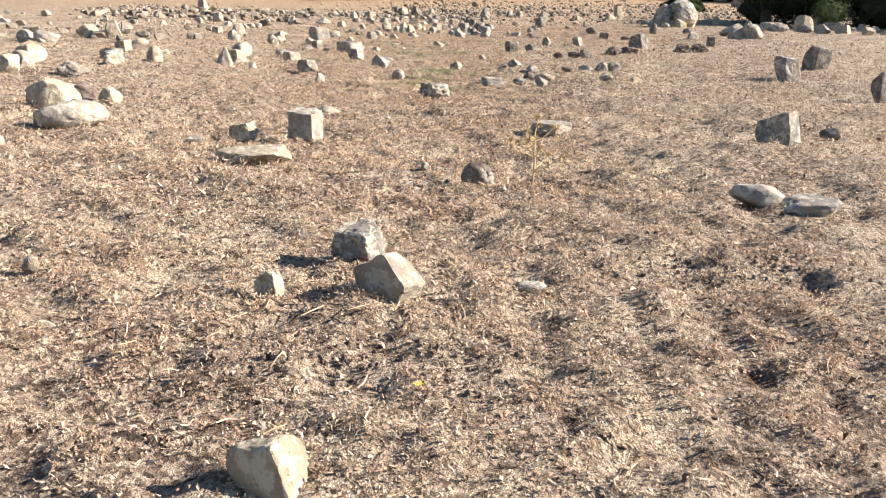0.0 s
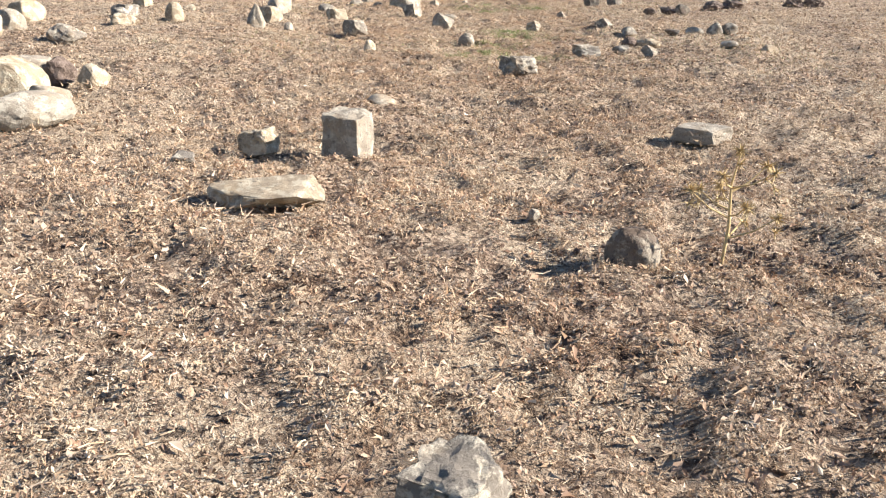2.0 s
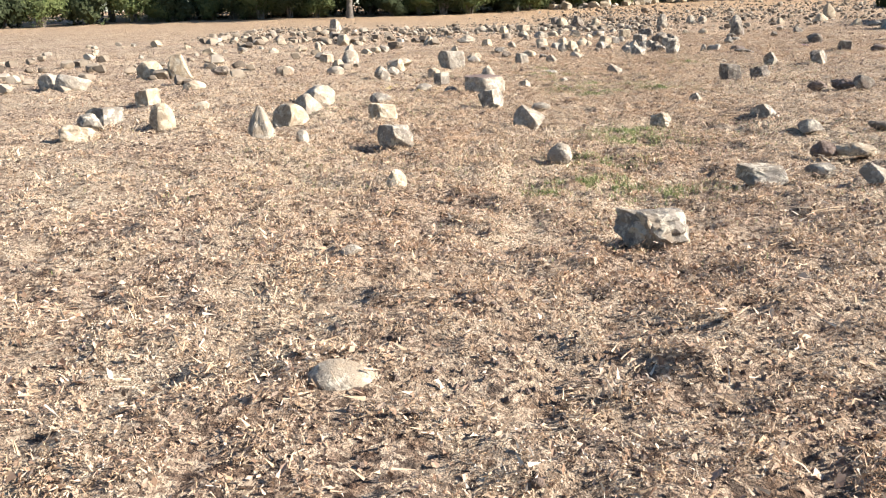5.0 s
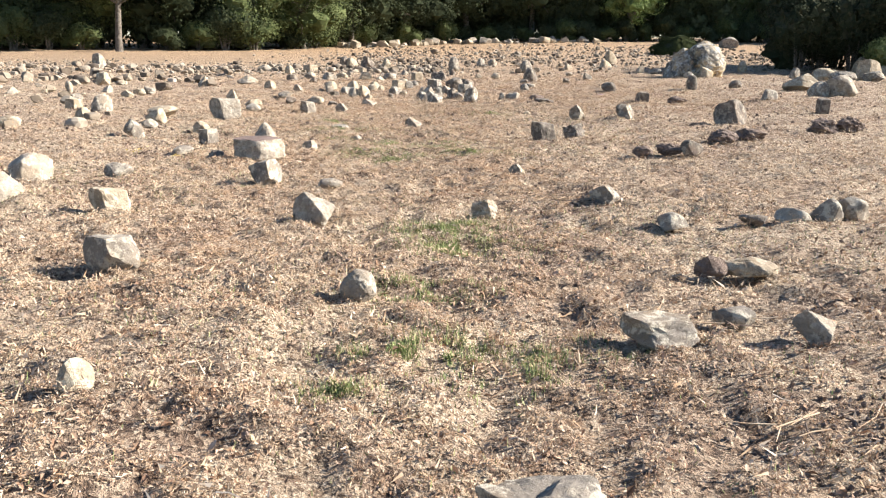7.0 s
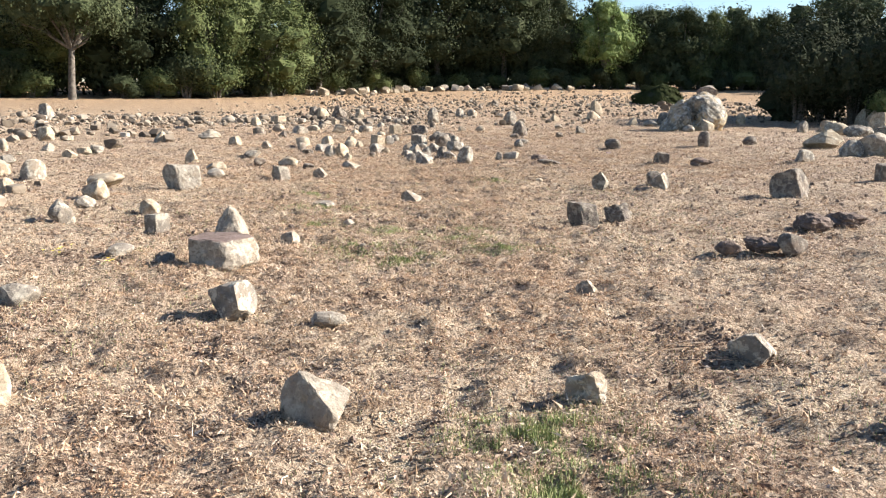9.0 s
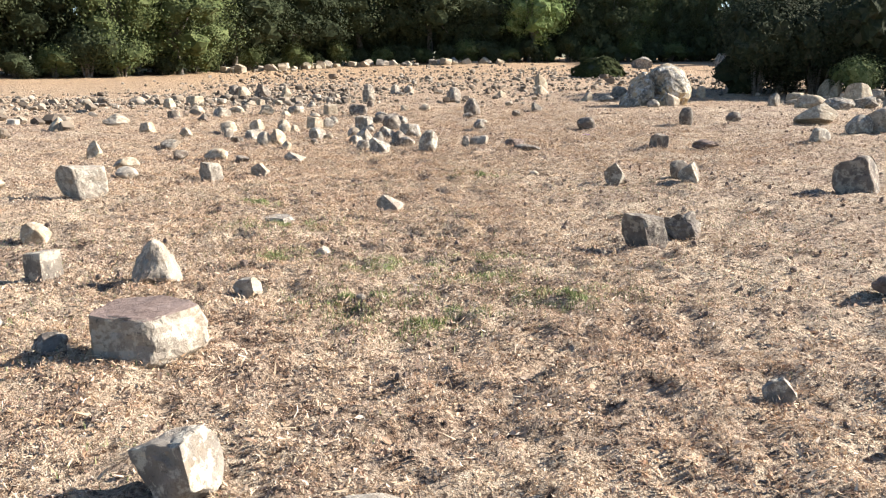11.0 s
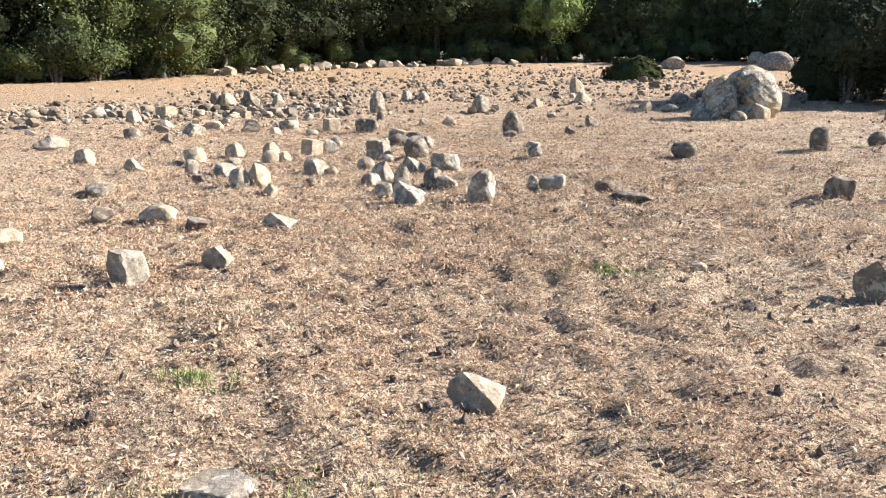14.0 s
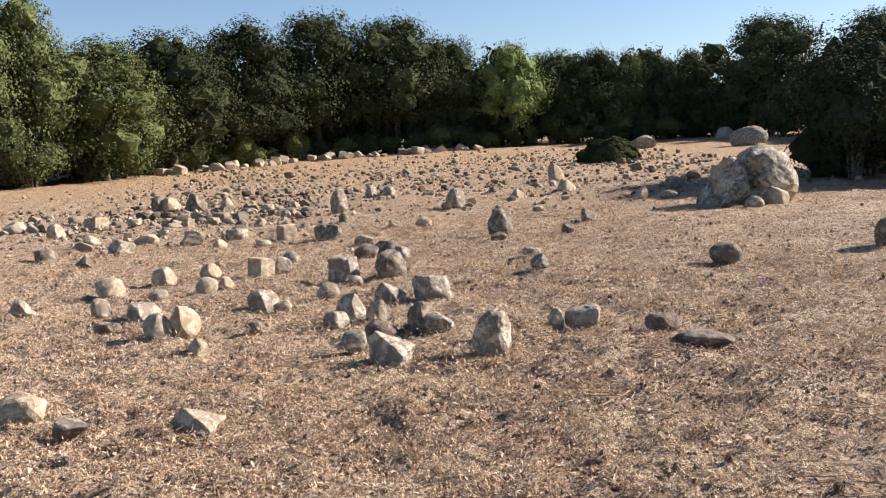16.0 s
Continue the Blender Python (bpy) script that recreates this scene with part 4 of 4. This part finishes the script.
def plant_wood():
    rng = np.random.default_rng(12)
    oaks = [build_tree(21 + i, 7.2, 5.6, 27000, 0.08, OAK, "dark holm oak at the edge of the wood", 0.14 + 0.05 * (i % 2)) for i in range(4)]
    inner = [build_tree(31 + i, 7.2, 6.2, 4200, 0.15, OAK, "holm oak inside the shaded wood", 0.1) for i in range(2)]
    olives = [build_tree(41 + i, 7.2, 5.6, 27000, 0.08, OLIVE, "olive-green leafy tree lit by the low sun", 0.14) for i in range(2)]
    bright = build_tree(55, 7.2, 5.0, 16000, 0.085, BRIGHT, "bright green broad-leaved tree at the wood's edge", 0.2, 14)
    tall = build_tree(58, 7.2, 5.6, 26000, 0.075, OAK, "oak with a tall bare pale trunk", 0.36)
    shrubs = [build_shrub(61 + i, 2.1, 3.0, 6000, 0.06, OLIVE, "green leafy shrub at the foot of the wood") for i in range(2)]
    dark_shrub = build_shrub(66, 2.0, 3.0, 6000, 0.062, OAK, "dark green shrub under the oaks")
    deep_shrub = build_shrub(67, 2.0, 3.0, 2000, 0.11, OAK, "dark shrub deep in the shade of the wood")
    placed = set()

    def put(thing, x, y, size, tall=1.0):
        first = thing.name not in placed
        placed.add(thing.name)
        stand(thing, x, y, size, rng.uniform(0, 360), tall, first)

    # front row, from the near left end round to the right
    def front(thing, x, y, high, wide):
        size = wide / 4.7
        put(thing, x, y, size, high / 7.3 / size)

    front(inner[1], -58, 46, 7.6, 6.5)
    front(inner[0], -53, 50, 7.4, 6.5)
    front(inner[1], -48, 54, 7.6, 6.5)
    front(inner[1], -43, 57, 7.2, 6.5)
    front(olives[0], -38.5, 60, 7.6, 6)
    front(oaks[1], -33.5, 63, 7.4, 6)
    front(oaks[2], -29, 65, 7.6, 6)
    front(oaks[3], -24, 65.5, 7.2, 6)
    front(olives[0], -19, 66, 7.4, 6)
    front(oaks[1], -14.3, 66.5, 8.0, 5.6)
    front(olives[0], -9.6, 67, 8.6, 4.6)
    front(olives[1], -6.4, 69.5, 7.2, 5.6)
    front(oaks[0], -3.4, 75, 8.0, 5.4)
    front(oaks[1], 0.8, 79, 9.0, 6.2)
    front(oaks[2], 6.0, 84, 10.0, 7.2)
    front(oaks[3], 11.4, 84, 9.6, 6.8)
    front(oaks[0], 15.6, 85, 8.2, 5.0)
    front(bright, 19.4, 82, 7.8, 4.6)
    front(oaks[2], 23.0, 84, 6.8, 4.6)
    front(oaks[3], 26.2, 83, 6.9, 4.4)
    front(olives[0], 28.6, 82.5, 6.4, 3.2)
    front(oaks[1], 30.9, 82, 6.3, 2.8)
    front(oaks[2], 33.2, 81.5, 6.5, 3.2)
    front(oaks[3], 37.5, 78, 8.6, 6.6)
    front(oaks[0], 41, 72, 8.0, 6)
    front(oaks[1], 43, 66, 8.0, 6)
    front(oaks[2], 44, 60, 8.4, 6)
    front(tall, -16.2, 61.6, 9.4, 5.4)
    # rows behind
    for k in range(13):
        x = -34 + 6.0 * k
        put(inner[k % 2], x, np.interp(x, (-30, -10, 5, 33), (70, 73, 87, 86)) + rng.uniform(-1, 1), rng.uniform(0.92, 1.08))
    for k in range(9):
        x = -38 + 9.4 * k
        put(inner[(k + 1) % 2], x, np.interp(x, (-30, -10, 5, 33), (76, 80, 93, 92)) + rng.uniform(-1, 1), rng.uniform(0.9, 1.05))
    # undergrowth along the edge
    for k in range(38):
        x = -29 + 1.65 * k
        y = np.interp(x, (-30, -18, -10, -5, 0, 5, 33), (61, 63.5, 65.5, 73, 79, 82.5, 80.5)) + rng.uniform(-.5, .8)
        if abs(x + 16.4) < 1.5:
            continue
        put((shrubs[0], dark_shrub, shrubs[1], dark_shrub)[k % 4], x, y, rng.uniform(0.7, 1.25) * (1.2 if x < -3 else 0.85), rng.uniform(0.8, 1.3))
    for k in range(27):
        x = -27 + 2.7 * k
        y = np.interp(x, (-30, -18, -10, -5, 0, 5, 33), (64, 66.5, 68, 75.5, 81.5, 84.5, 82.5)) + rng.uniform(0, 2)
        put(deep_shrub, x, y, rng.uniform(1.3, 1.8), 1.3)
    for k in range(14):
        x = -58 + 2.3 * k
        put((shrubs[0], deep_shrub)[k % 2], x, float(np.interp(x, (-58, -30), (43.5, 61))) + rng.uniform(-.6, .6), rng.uniform(0.9, 1.5), 1.1)
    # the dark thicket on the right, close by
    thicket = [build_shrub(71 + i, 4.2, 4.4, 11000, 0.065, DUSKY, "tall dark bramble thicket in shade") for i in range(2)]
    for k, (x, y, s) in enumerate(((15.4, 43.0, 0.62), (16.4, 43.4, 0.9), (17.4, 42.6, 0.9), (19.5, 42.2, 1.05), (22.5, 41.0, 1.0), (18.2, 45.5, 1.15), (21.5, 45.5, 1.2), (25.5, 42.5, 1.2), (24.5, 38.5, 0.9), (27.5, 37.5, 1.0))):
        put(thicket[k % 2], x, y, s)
    for x, y, s in ((35, 79, 1.6), (35.5, 74, 1.5), (36, 69, 1.6), (35, 64, 1.5), (34, 59, 1.6), (32, 54, 1.5), (29.5, 50, 1.5), (40, 76, 1.7), (40, 56, 1.7), (37, 50, 1.6)):
        put(deep_shrub, x, y, s, 1.4)
    for x, y, s in ((29.4, 82.6, 1.3), (31.6, 82.2, 1.4), (33.8, 81.4, 1.4), (36.0, 80.2, 1.6)):
        put(deep_shrub, x, y, s, 1.3)
    put(shrubs[0], 17.6, 40.6, 0.75)


plant_wood()


def cushion_bush():
    rng = np.random.default_rng(8)
    root = new("cushion_bush")
    d = rng.normal(size=(14000, 3))
    d[:, 2] = np.abs(d[:, 2])
    d /= np.linalg.norm(d, axis=1)[:, None]
    wave = 1 + 0.5 * solid_noise(d * 2, 0.6, 3) + 0.3 * solid_noise(d * 2, 0.22, 5)
    p = d * np.array([1.42, 1.2, 1.02]) * wave[:, None] * (0.93 + 0.1 * rng.random((14000, 1)))
    v, f = leaves_at(p, d, 0.06, rng)
    part("foliage", mesh_from("foliage", v, f, CUSHION), root)
    # a smooth ball, coloured dark for the shade among the inner twigs
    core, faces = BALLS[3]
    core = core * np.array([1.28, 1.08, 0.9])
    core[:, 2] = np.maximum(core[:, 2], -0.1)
    part("twig_core", mesh_from("twig_core", core, faces, DUSKY, True), root, "solid dark core painted as the shaded twiggy inside")
    root.matrix_basis = pose(15.4, 58.0, float(level(15.4, 58)) - 0.05, 0, 0, 10)
    tagged(root, "low dark green cushion-shaped bush on the slope", "bush")


cushion_bush()


# ---- dry thistle ----
def thistle(x, y, tall):
    rng = np.random.default_rng(3)
    root = new("dry_thistle")
    root.matrix_basis = pose(x, y, float(level(x, y)) - 0.02)
    tagged(root, "dry yellow branching thistle with spiny heads", "thistle")

    def spine_ball(c, r, count):
        d = rng.normal(size=(count, 3))
        d /= np.linalg.norm(d, axis=1)[:, None]
        side = np.cross(d, rng.normal(size=(count, 3)))
        side /= np.linalg.norm(side, axis=1)[:, None]
        c = np.array(c)
        v = np.stack([c + side * 0.004, c - side * 0.004, c + d * r], 1).reshape(-1, 3)
        i = np.arange(count) * 3
        return v, np.stack([i, i + 1, i + 2], -1)

    top = Vector((0.02, 0.0, tall))
    stem = [Vector((0, 0, 0)), Vector((0.01, 0, tall * 0.35)), Vector((0.0, 0.01, tall * 0.7)), top]
    v, f = limb(stem, [0.008, 0.007, 0.005, 0.003], 6)
    part("stem", mesh_from("stem", v, f, THISTLE, True), root)
    heads = [top]
    for k in range(9):
        start = stem[1].lerp(stem[2], rng.uniform(-0.4, 1.0))
        a = k * 2.4
        end = start + Vector((math.cos(a), math.sin(a) * 0.8, rng.uniform(0.35, 0.9))) * tall * rng.uniform(0.22, 0.42)
        v, f = limb([start, start.lerp(end, 0.5) + Vector((0, 0, -0.015)), end], [0.005, 0.004, 0.002], 5)
        part("branch", mesh_from("branch", v, f, THISTLE, True), root)
        heads.append(end)
    for h in heads:
        v, f = spine_ball(h, 0.05, 34)
        part("flower_head", mesh_from("flower_head", v, f, THISTLE), root)
        v, f = spine_ball(h - Vector((0, 0, 0.06)), 0.045, 14)
        part("spiny_leaf", mesh_from("spiny_leaf", v, f, THISTLE), root)


thistle(0.67, 6.27, 0.52)


def twig_heap(x, y, reach, count, seed):
    """A loose heap of thin dry twigs, each a part."""
    rng = np.random.default_rng(seed)
    root = new("twig_heap")
    root.matrix_basis = pose(x, y, float(relief(x, y)))
    tagged(root, "loose heap of thin bleached twigs on turf", "twigs", "heaps of dry twigs")
    for _ in range(count):
        a, s = rng.uniform(0, 6.28), reach * rng.uniform(0.3, 0.9)
        mid = Vector((rng.normal() * reach * 0.35, rng.normal() * reach * 0.3, rng.uniform(0.02, 0.06)))
        way = Vector((math.cos(a), math.sin(a) * 0.8, rng.uniform(-.08, .08)))
        side = Vector((-way.y, way.x, 0)) * rng.uniform(-.25, .25)
        path = [mid - way * s * 0.5, mid + side * s * 0.4, mid + way * s * 0.5]
        v, f = limb(path, [0.0035, 0.003, 0.0015], 5)
        part("twig", mesh_from("twig", v, f, STRAW if rng.random() < 0.6 else CLOD, True), root)


twig_heap(2.1, 26.8, 0.45, 20, 100)
twig_heap(1.65, 28.7, 0.3, 14, 101)
twig_heap(2.95, 28.0, 0.35, 14, 102)
twig_heap(-0.65, 3.55, 0.4, 14, 103)
twig_heap(-0.42, 3.5, 0.25, 12, 104)
twig_heap(0.98, 12.2, 0.35, 12, 105)
twig_heap(1.0, 16.9, 0.4, 14, 106)
twig_heap(0.95, 13.2, 0.35, 12, 107)
twig_heap(2.55, 29.6, 0.35, 14, 108)
twig_heap(-0.1, 31.0, 0.4, 12, 109)


def bloom(x, y, count, reach, material, label, name):
    """A few small open flowers close to the ground."""
    rng = np.random.default_rng(int(abs(x) * 100))
    root = new(name)
    root.matrix_basis = pose(x, y, float(relief(x, y)))
    tagged(root, label, "flower", "small late flowers")
    for k in range(count):
        foot = Vector((rng.normal() * reach, rng.normal() * reach, 0))
        foot.z = float(relief(x + foot.x, y + foot.y) - relief(x, y))
        top = foot + Vector((rng.normal() * 0.01, rng.normal() * 0.01, rng.uniform(0.035, 0.06)))
        v, f = limb([foot, foot.lerp(top, 0.5), top], [0.0015, 0.0013, 0.001], 4)
        part("stem", mesh_from("stem", v, f, GREEN), root)
        petals, faces = [], []
        for q in range(6):
            a = q * math.pi / 3
            way, across = Vector((math.cos(a), math.sin(a), 0.3)), Vector((-math.sin(a), math.cos(a), 0))
            petals += [tuple(top), tuple(top + way * 0.012 + across * 0.006), tuple(top + way * 0.021), tuple(top + way * 0.012 - across * 0.006)]
            faces.append([4 * q, 4 * q + 1, 4 * q + 2, 4 * q + 3])
        part("blossom", mesh_from("blossom", petals, faces, material), root)


PURPLE = island_material("purple_petals", [(0.0, (0.16, 0.05, 0.38)), (1.0, (0.30, 0.12, 0.55))])
YELLOW = island_material("yellow_petals", [(0.0, (0.60, 0.42, 0.03)), (1.0, (0.75, 0.58, 0.08))])
bloom(4.91, 31.76, 9, 0.05, PURPLE, "small clump of purple flowers in dry turf", "purple_flower")
bloom(-3.73, 20.35, 8, 0.06, YELLOW, "small clump of yellow flowers in dry turf", "yellow_flower")
bloom(-3.11, 19.84, 5, 0.04, YELLOW, "small clump of yellow flowers in dry turf", "yellow_flower")
bloom(-0.05, 2.71, 1, 0.02, YELLOW, "single yellow flower low in dry turf", "yellow_flower")


# ---- turf: straw, litter, green shoots ----
def scatter(rng, count, x0, x1, y0, y1):
    """Places between the lines x0 and x1 (left and right of the walk) and from y0 to y1."""
    feather = 0.12 * (x1 - x0)
    return rng.uniform(x0, x1, count) + rng.normal(size=count) * feather, rng.uniform(y0, y1, count) + rng.normal(size=count) * 0.6


def crumbs(x, y, size, rng):
    """Curled dry leaves: small quads folded across and tipped."""
    n = len(x)
    a = rng.uniform(0, 2 * np.pi, n)
    tip = rng.normal(size=n) * 0.7
    s = size * rng.uniform(0.5, 1.4, n)
    u = np.stack([np.cos(a) * np.cos(tip), np.sin(a) * np.cos(tip), np.sin(tip)], -1)
    w = np.stack([-np.sin(a), np.cos(a), rng.normal(size=n) * 0.45], -1)
    c = np.stack([x, y, relief(x, y) + s * rng.uniform(0.1, 1.0, n)], -1)
    k = s[:, None]
    lift = np.array([0, 0, 1.0]) * k * rng.uniform(-0.2, 0.6, (n, 1))
    v = np.stack([c - u * k, c + w * k * 0.46 + lift, c + u * k, c - w * k * 0.46 + lift], 1).reshape(-1, 3)
    i = np.arange(n) * 4
    return v, np.concatenate([np.stack([i, i + 1, i + 2], -1), np.stack([i, i + 2, i + 3], -1)])


def blades(x, y, length, width, lean, rng):
    """Short blades, each a thin leaning triangle."""
    n = len(x)
    a = rng.uniform(0, 2 * np.pi, n)
    out = np.abs(rng.normal(size=n)) * lean
    s = length * rng.uniform(0.45, 1.4, n)
    way = np.stack([np.cos(a) * np.sin(out), np.sin(a) * np.sin(out), np.cos(out)], -1)
    side = np.stack([-np.sin(a + 0.6), np.cos(a + 0.6), np.zeros(n)], -1) * width
    c = np.stack([x, y, relief(x, y) - 0.004], -1)
    v = np.stack([c - side, c + side, c + way * s[:, None]], 1).reshape(-1, 3)
    i = np.arange(n) * 3
    return v, np.stack([i, i + 1, i + 2], -1)


def tangles(x, y, count, reach, width, rng):
    """Matted cushions of grazed grass: short straws lying every way round a common root."""
    n = len(x) * count
    size = np.repeat(reach * rng.uniform(0.55, 1.45, len(x)), count)
    root = np.repeat(np.stack([x, y, relief(x, y)], -1), count, 0)
    off = rng.normal(size=(n, 3)) * (0.5, 0.5, 0.42)
    off[:, 2] = np.abs(off[:, 2])
    way = off * 0.9 + rng.normal(size=(n, 3)) * (0.7, 0.7, 0.6)
    way /= np.linalg.norm(way, axis=1)[:, None] + 1e-9
    side = np.cross(way, rng.normal(size=(n, 3)))
    side *= (width * rng.uniform(0.6, 1.5, n) / (np.linalg.norm(side, axis=1) + 1e-9))[:, None]
    c = root + off * size[:, None]
    v = np.stack([c - side, c + side, c + way * (size * rng.uniform(0.25, 0.95, n))[:, None]], 1).reshape(-1, 3)
    return v, np.arange(n * 3).reshape(-1, 3)


def stalks(x, y, length, rng):
    """Fallen straws: thin ribbons that arch over the turf."""
    n = len(x)
    a = rng.uniform(0, 2 * np.pi, n)
    s = length * rng.uniform(0.4, 1.6, n)
    bend = rng.normal(size=n) * 0.5
    rows = []
    for t in (-0.5, 0.0, 0.5):
        px, py = x + np.cos(a + bend * t) * s * t, y + np.sin(a + bend * t) * s * t
        pz = relief(px, py) + 0.012 + 0.05 * s * (1 - 4 * t * t) + 0.02 * rng.random(n)
        c = np.stack([px, py, pz], -1)
        w = np.stack([-np.sin(a), np.cos(a), 0.6 * np.ones(n)], -1) * 0.0022
        rows += [c - w, c + w]
    v = np.stack(rows, 1).reshape(-1, 3)
    i = np.arange(n) * 6
    return v, np.concatenate([np.stack([i, i + 1, i + 3, i + 2], -1), np.stack([i + 2, i + 3, i + 5, i + 4], -1)])


def turf():
    rng = np.random.default_rng(17)

    def stuff(name, pieces, material, label):
        vs, fs, at = [], [], 0
        for v, f in pieces:
            vs.append(v)
            fs.append(f + at)
            at += len(v)
        ob = new(name, mesh_from(name, np.concatenate(vs), np.concatenate(fs), material))
        tagged(ob, label, {GREEN: "grass", CLOD: "earth crumbs"}.get(material, "dry grass"), kind="stuff")

    def thinned(x, y, size, seed, cut, soft):
        keep = rough_field(x, y, size, seed) * 0.65 + rough_field(x, y, size * 0.35, seed + 2) * 0.35 + soft * (rng.random(len(x)) - 0.5) > cut
        return x[keep], y[keep]

    def humps(x, y, cut, soft=0.16):
        """Those places that lie on the small hummocks, not in the hollows between."""
        keep = 0.55 * rough_field(x, y, 0.11, 4) + 0.45 * rough_field(x, y, 0.2, 3) + soft * (rng.random(len(x)) - 0.5) > cut
        return x[keep], y[keep]

    def lane(count, reach, y0, y1):
        """Places along the trodden line."""
        y = rng.uniform(y0, y1, count)
        return np.interp(y, (1.5, 8, 15, 24, 31), (0.0, -0.5, -1.1, -0.8, -0.3)) + rng.uniform(-1, 1, count) * reach * (1 + 0.15 * rng.normal(size=count)), y

    middle, ahead, wide = (-6.5, 6.0, 3.0, 34.0), (-5.0, 7.5, 26.5, 42.0), (-16.0, 15.0, 5.0, 50.0)
    litter = [crumbs(*humps(*thinned(*lane(270000, 2.2, 1.4, 31.0), 0.5, 51, 0.34, 0.6), 0.40, 0.3), 0.010, rng), crumbs(*thinned(*scatter(rng, 60000, *ahead), 0.5, 51, 0.44, 0.4), 0.02, rng),
              crumbs(*thinned(*scatter(rng, 80000, *middle), 0.6, 51, 0.38, 0.6), 0.016, rng), crumbs(*thinned(*scatter(rng, 50000, *wide), 0.9, 51, 0.42, 0.5), 0.022, rng)]
    stuff("leaf_litter", litter, LITTER, "curled dry brown leaves and crumbs over the soil")
    grass = [tangles(*humps(*lane(50000, 2.15, 1.4, 31.0), 0.46), 20, 0.024, 0.0016, rng), tangles(*thinned(*scatter(rng, 44000, *ahead), 0.3, 2, 0.48, 0.25), 8, 0.05, 0.0040, rng),
             tangles(*humps(*scatter(rng, 56000, *middle), 0.47), 9, 0.038, 0.0028, rng), tangles(*thinned(*scatter(rng, 44000, *wide), 0.4, 2, 0.5, 0.2), 7, 0.065, 0.0055, rng)]
    stuff("dry_grass", grass, STRAW, "short grazed straw-coloured grass tufts")
    lumps = []
    for x0, x1, y0, y1, count, size in ((-3.4, 2.4, 1.5, 31.0, 1500, 0.016), (-7.0, 7.0, 6.0, 34.0, 1300, 0.024), (-12.0, 14.0, 20.0, 48.0, 2200, 0.04)):
        for x, y in zip(*thinned(*scatter(rng, count * 2, x0, x1, y0, y1), 0.5, 51, 0.5, 0.4)):
            v, f = CHIP[int(rng.integers(len(CHIP)))]
            a = rng.uniform(0, 6.28)
            p = v * size * rng.uniform(0.5, 1.6)
            p = np.stack([p[:, 0] * math.cos(a) - p[:, 1] * math.sin(a), p[:, 0] * math.sin(a) + p[:, 1] * math.cos(a), p[:, 2]], -1)
            lumps.append((p + (x, y, float(relief(x, y))), f))
    for cx, cy, r in DARK_SPOTS:
        for _ in range(170):
            v, f = CHIP[int(rng.integers(len(CHIP)))]
            x, y = cx + rng.normal() * r * 0.6, cy + rng.normal() * r * 0.4
            lumps.append((v * rng.uniform(0.008, 0.026) + (x, y, float(relief(x, y))), f))
    stuff("earth_crumbs", lumps, CLOD, "small dark brown crumbs of dried earth")
    stuff("straw", [stalks(*thinned(*lane(9000, 2.2, 1.4, 31.0), 0.7, 71, 0.55, 0.3), 0.055, rng)], STRAW, "loose fallen straws lying on the turf")
    shoots = []
    for cx, cy, r in GREEN_SPOTS:
        m = int(6500 * r / 0.3)
        a, d = rng.uniform(0, 6.283, m), np.abs(rng.normal(size=m)) * r * 0.8
        x, y = thinned(cx + np.cos(a) * d * 1.4, cy + np.sin(a) * d, 0.12, 81, 0.54, 0.3)
        shoots.append(blades(x, y, 0.042, 0.003, 1.15, rng))
    x, y = thinned(*scatter(rng, 60000, -4, 3.5, 12.0, 30.0), 1.4, 91, 0.58, 0.25)
    shoots.append(blades(x, y, 0.034, 0.0028, 1.1, rng))
    stuff("green_grass", shoots, GREEN, "sparse fresh green shoots between the straw")


DARK_SPOTS = [(-0.3, 3.05, .4), (1.4, 4.3, .5), (0.9, 6.3, .5), (-0.7, 9.7, .7), (0.5, 9.5, .5), (1.4, 12.2, .6), (-0.9, 14.6, .4), (-1.0, 20.6, .3), (2.5, 28.9, .6), (2.2, 26.7, .5), (0.6, 29.5, .5), (1.2, 17.2, .4)]
GREEN_SPOTS = [(-0.26, 13.19, .2), (-0.55, 13.09, .15), (0.29, 13.11, .15), (0.01, 12.83, .15), (-0.79, 12.60, .1), (-0.35, 14.19, .2), (-0.07, 15.82, .35), (-0.52, 21.54, .35), (-0.95, 20.58, .25),
               (-0.54, 20.14, .3), (0.45, 20.28, .3), (0.19, 21.72, .2), (0.06, 20.98, .2), (-1.45, 22.15, .2), (-1.35, 23.45, .3), (-1.55, 24.96, .12), (1.48, 26.76, .3), (-0.09, 15.26, .3), (-0.15, 15.84, .2)]
turf()
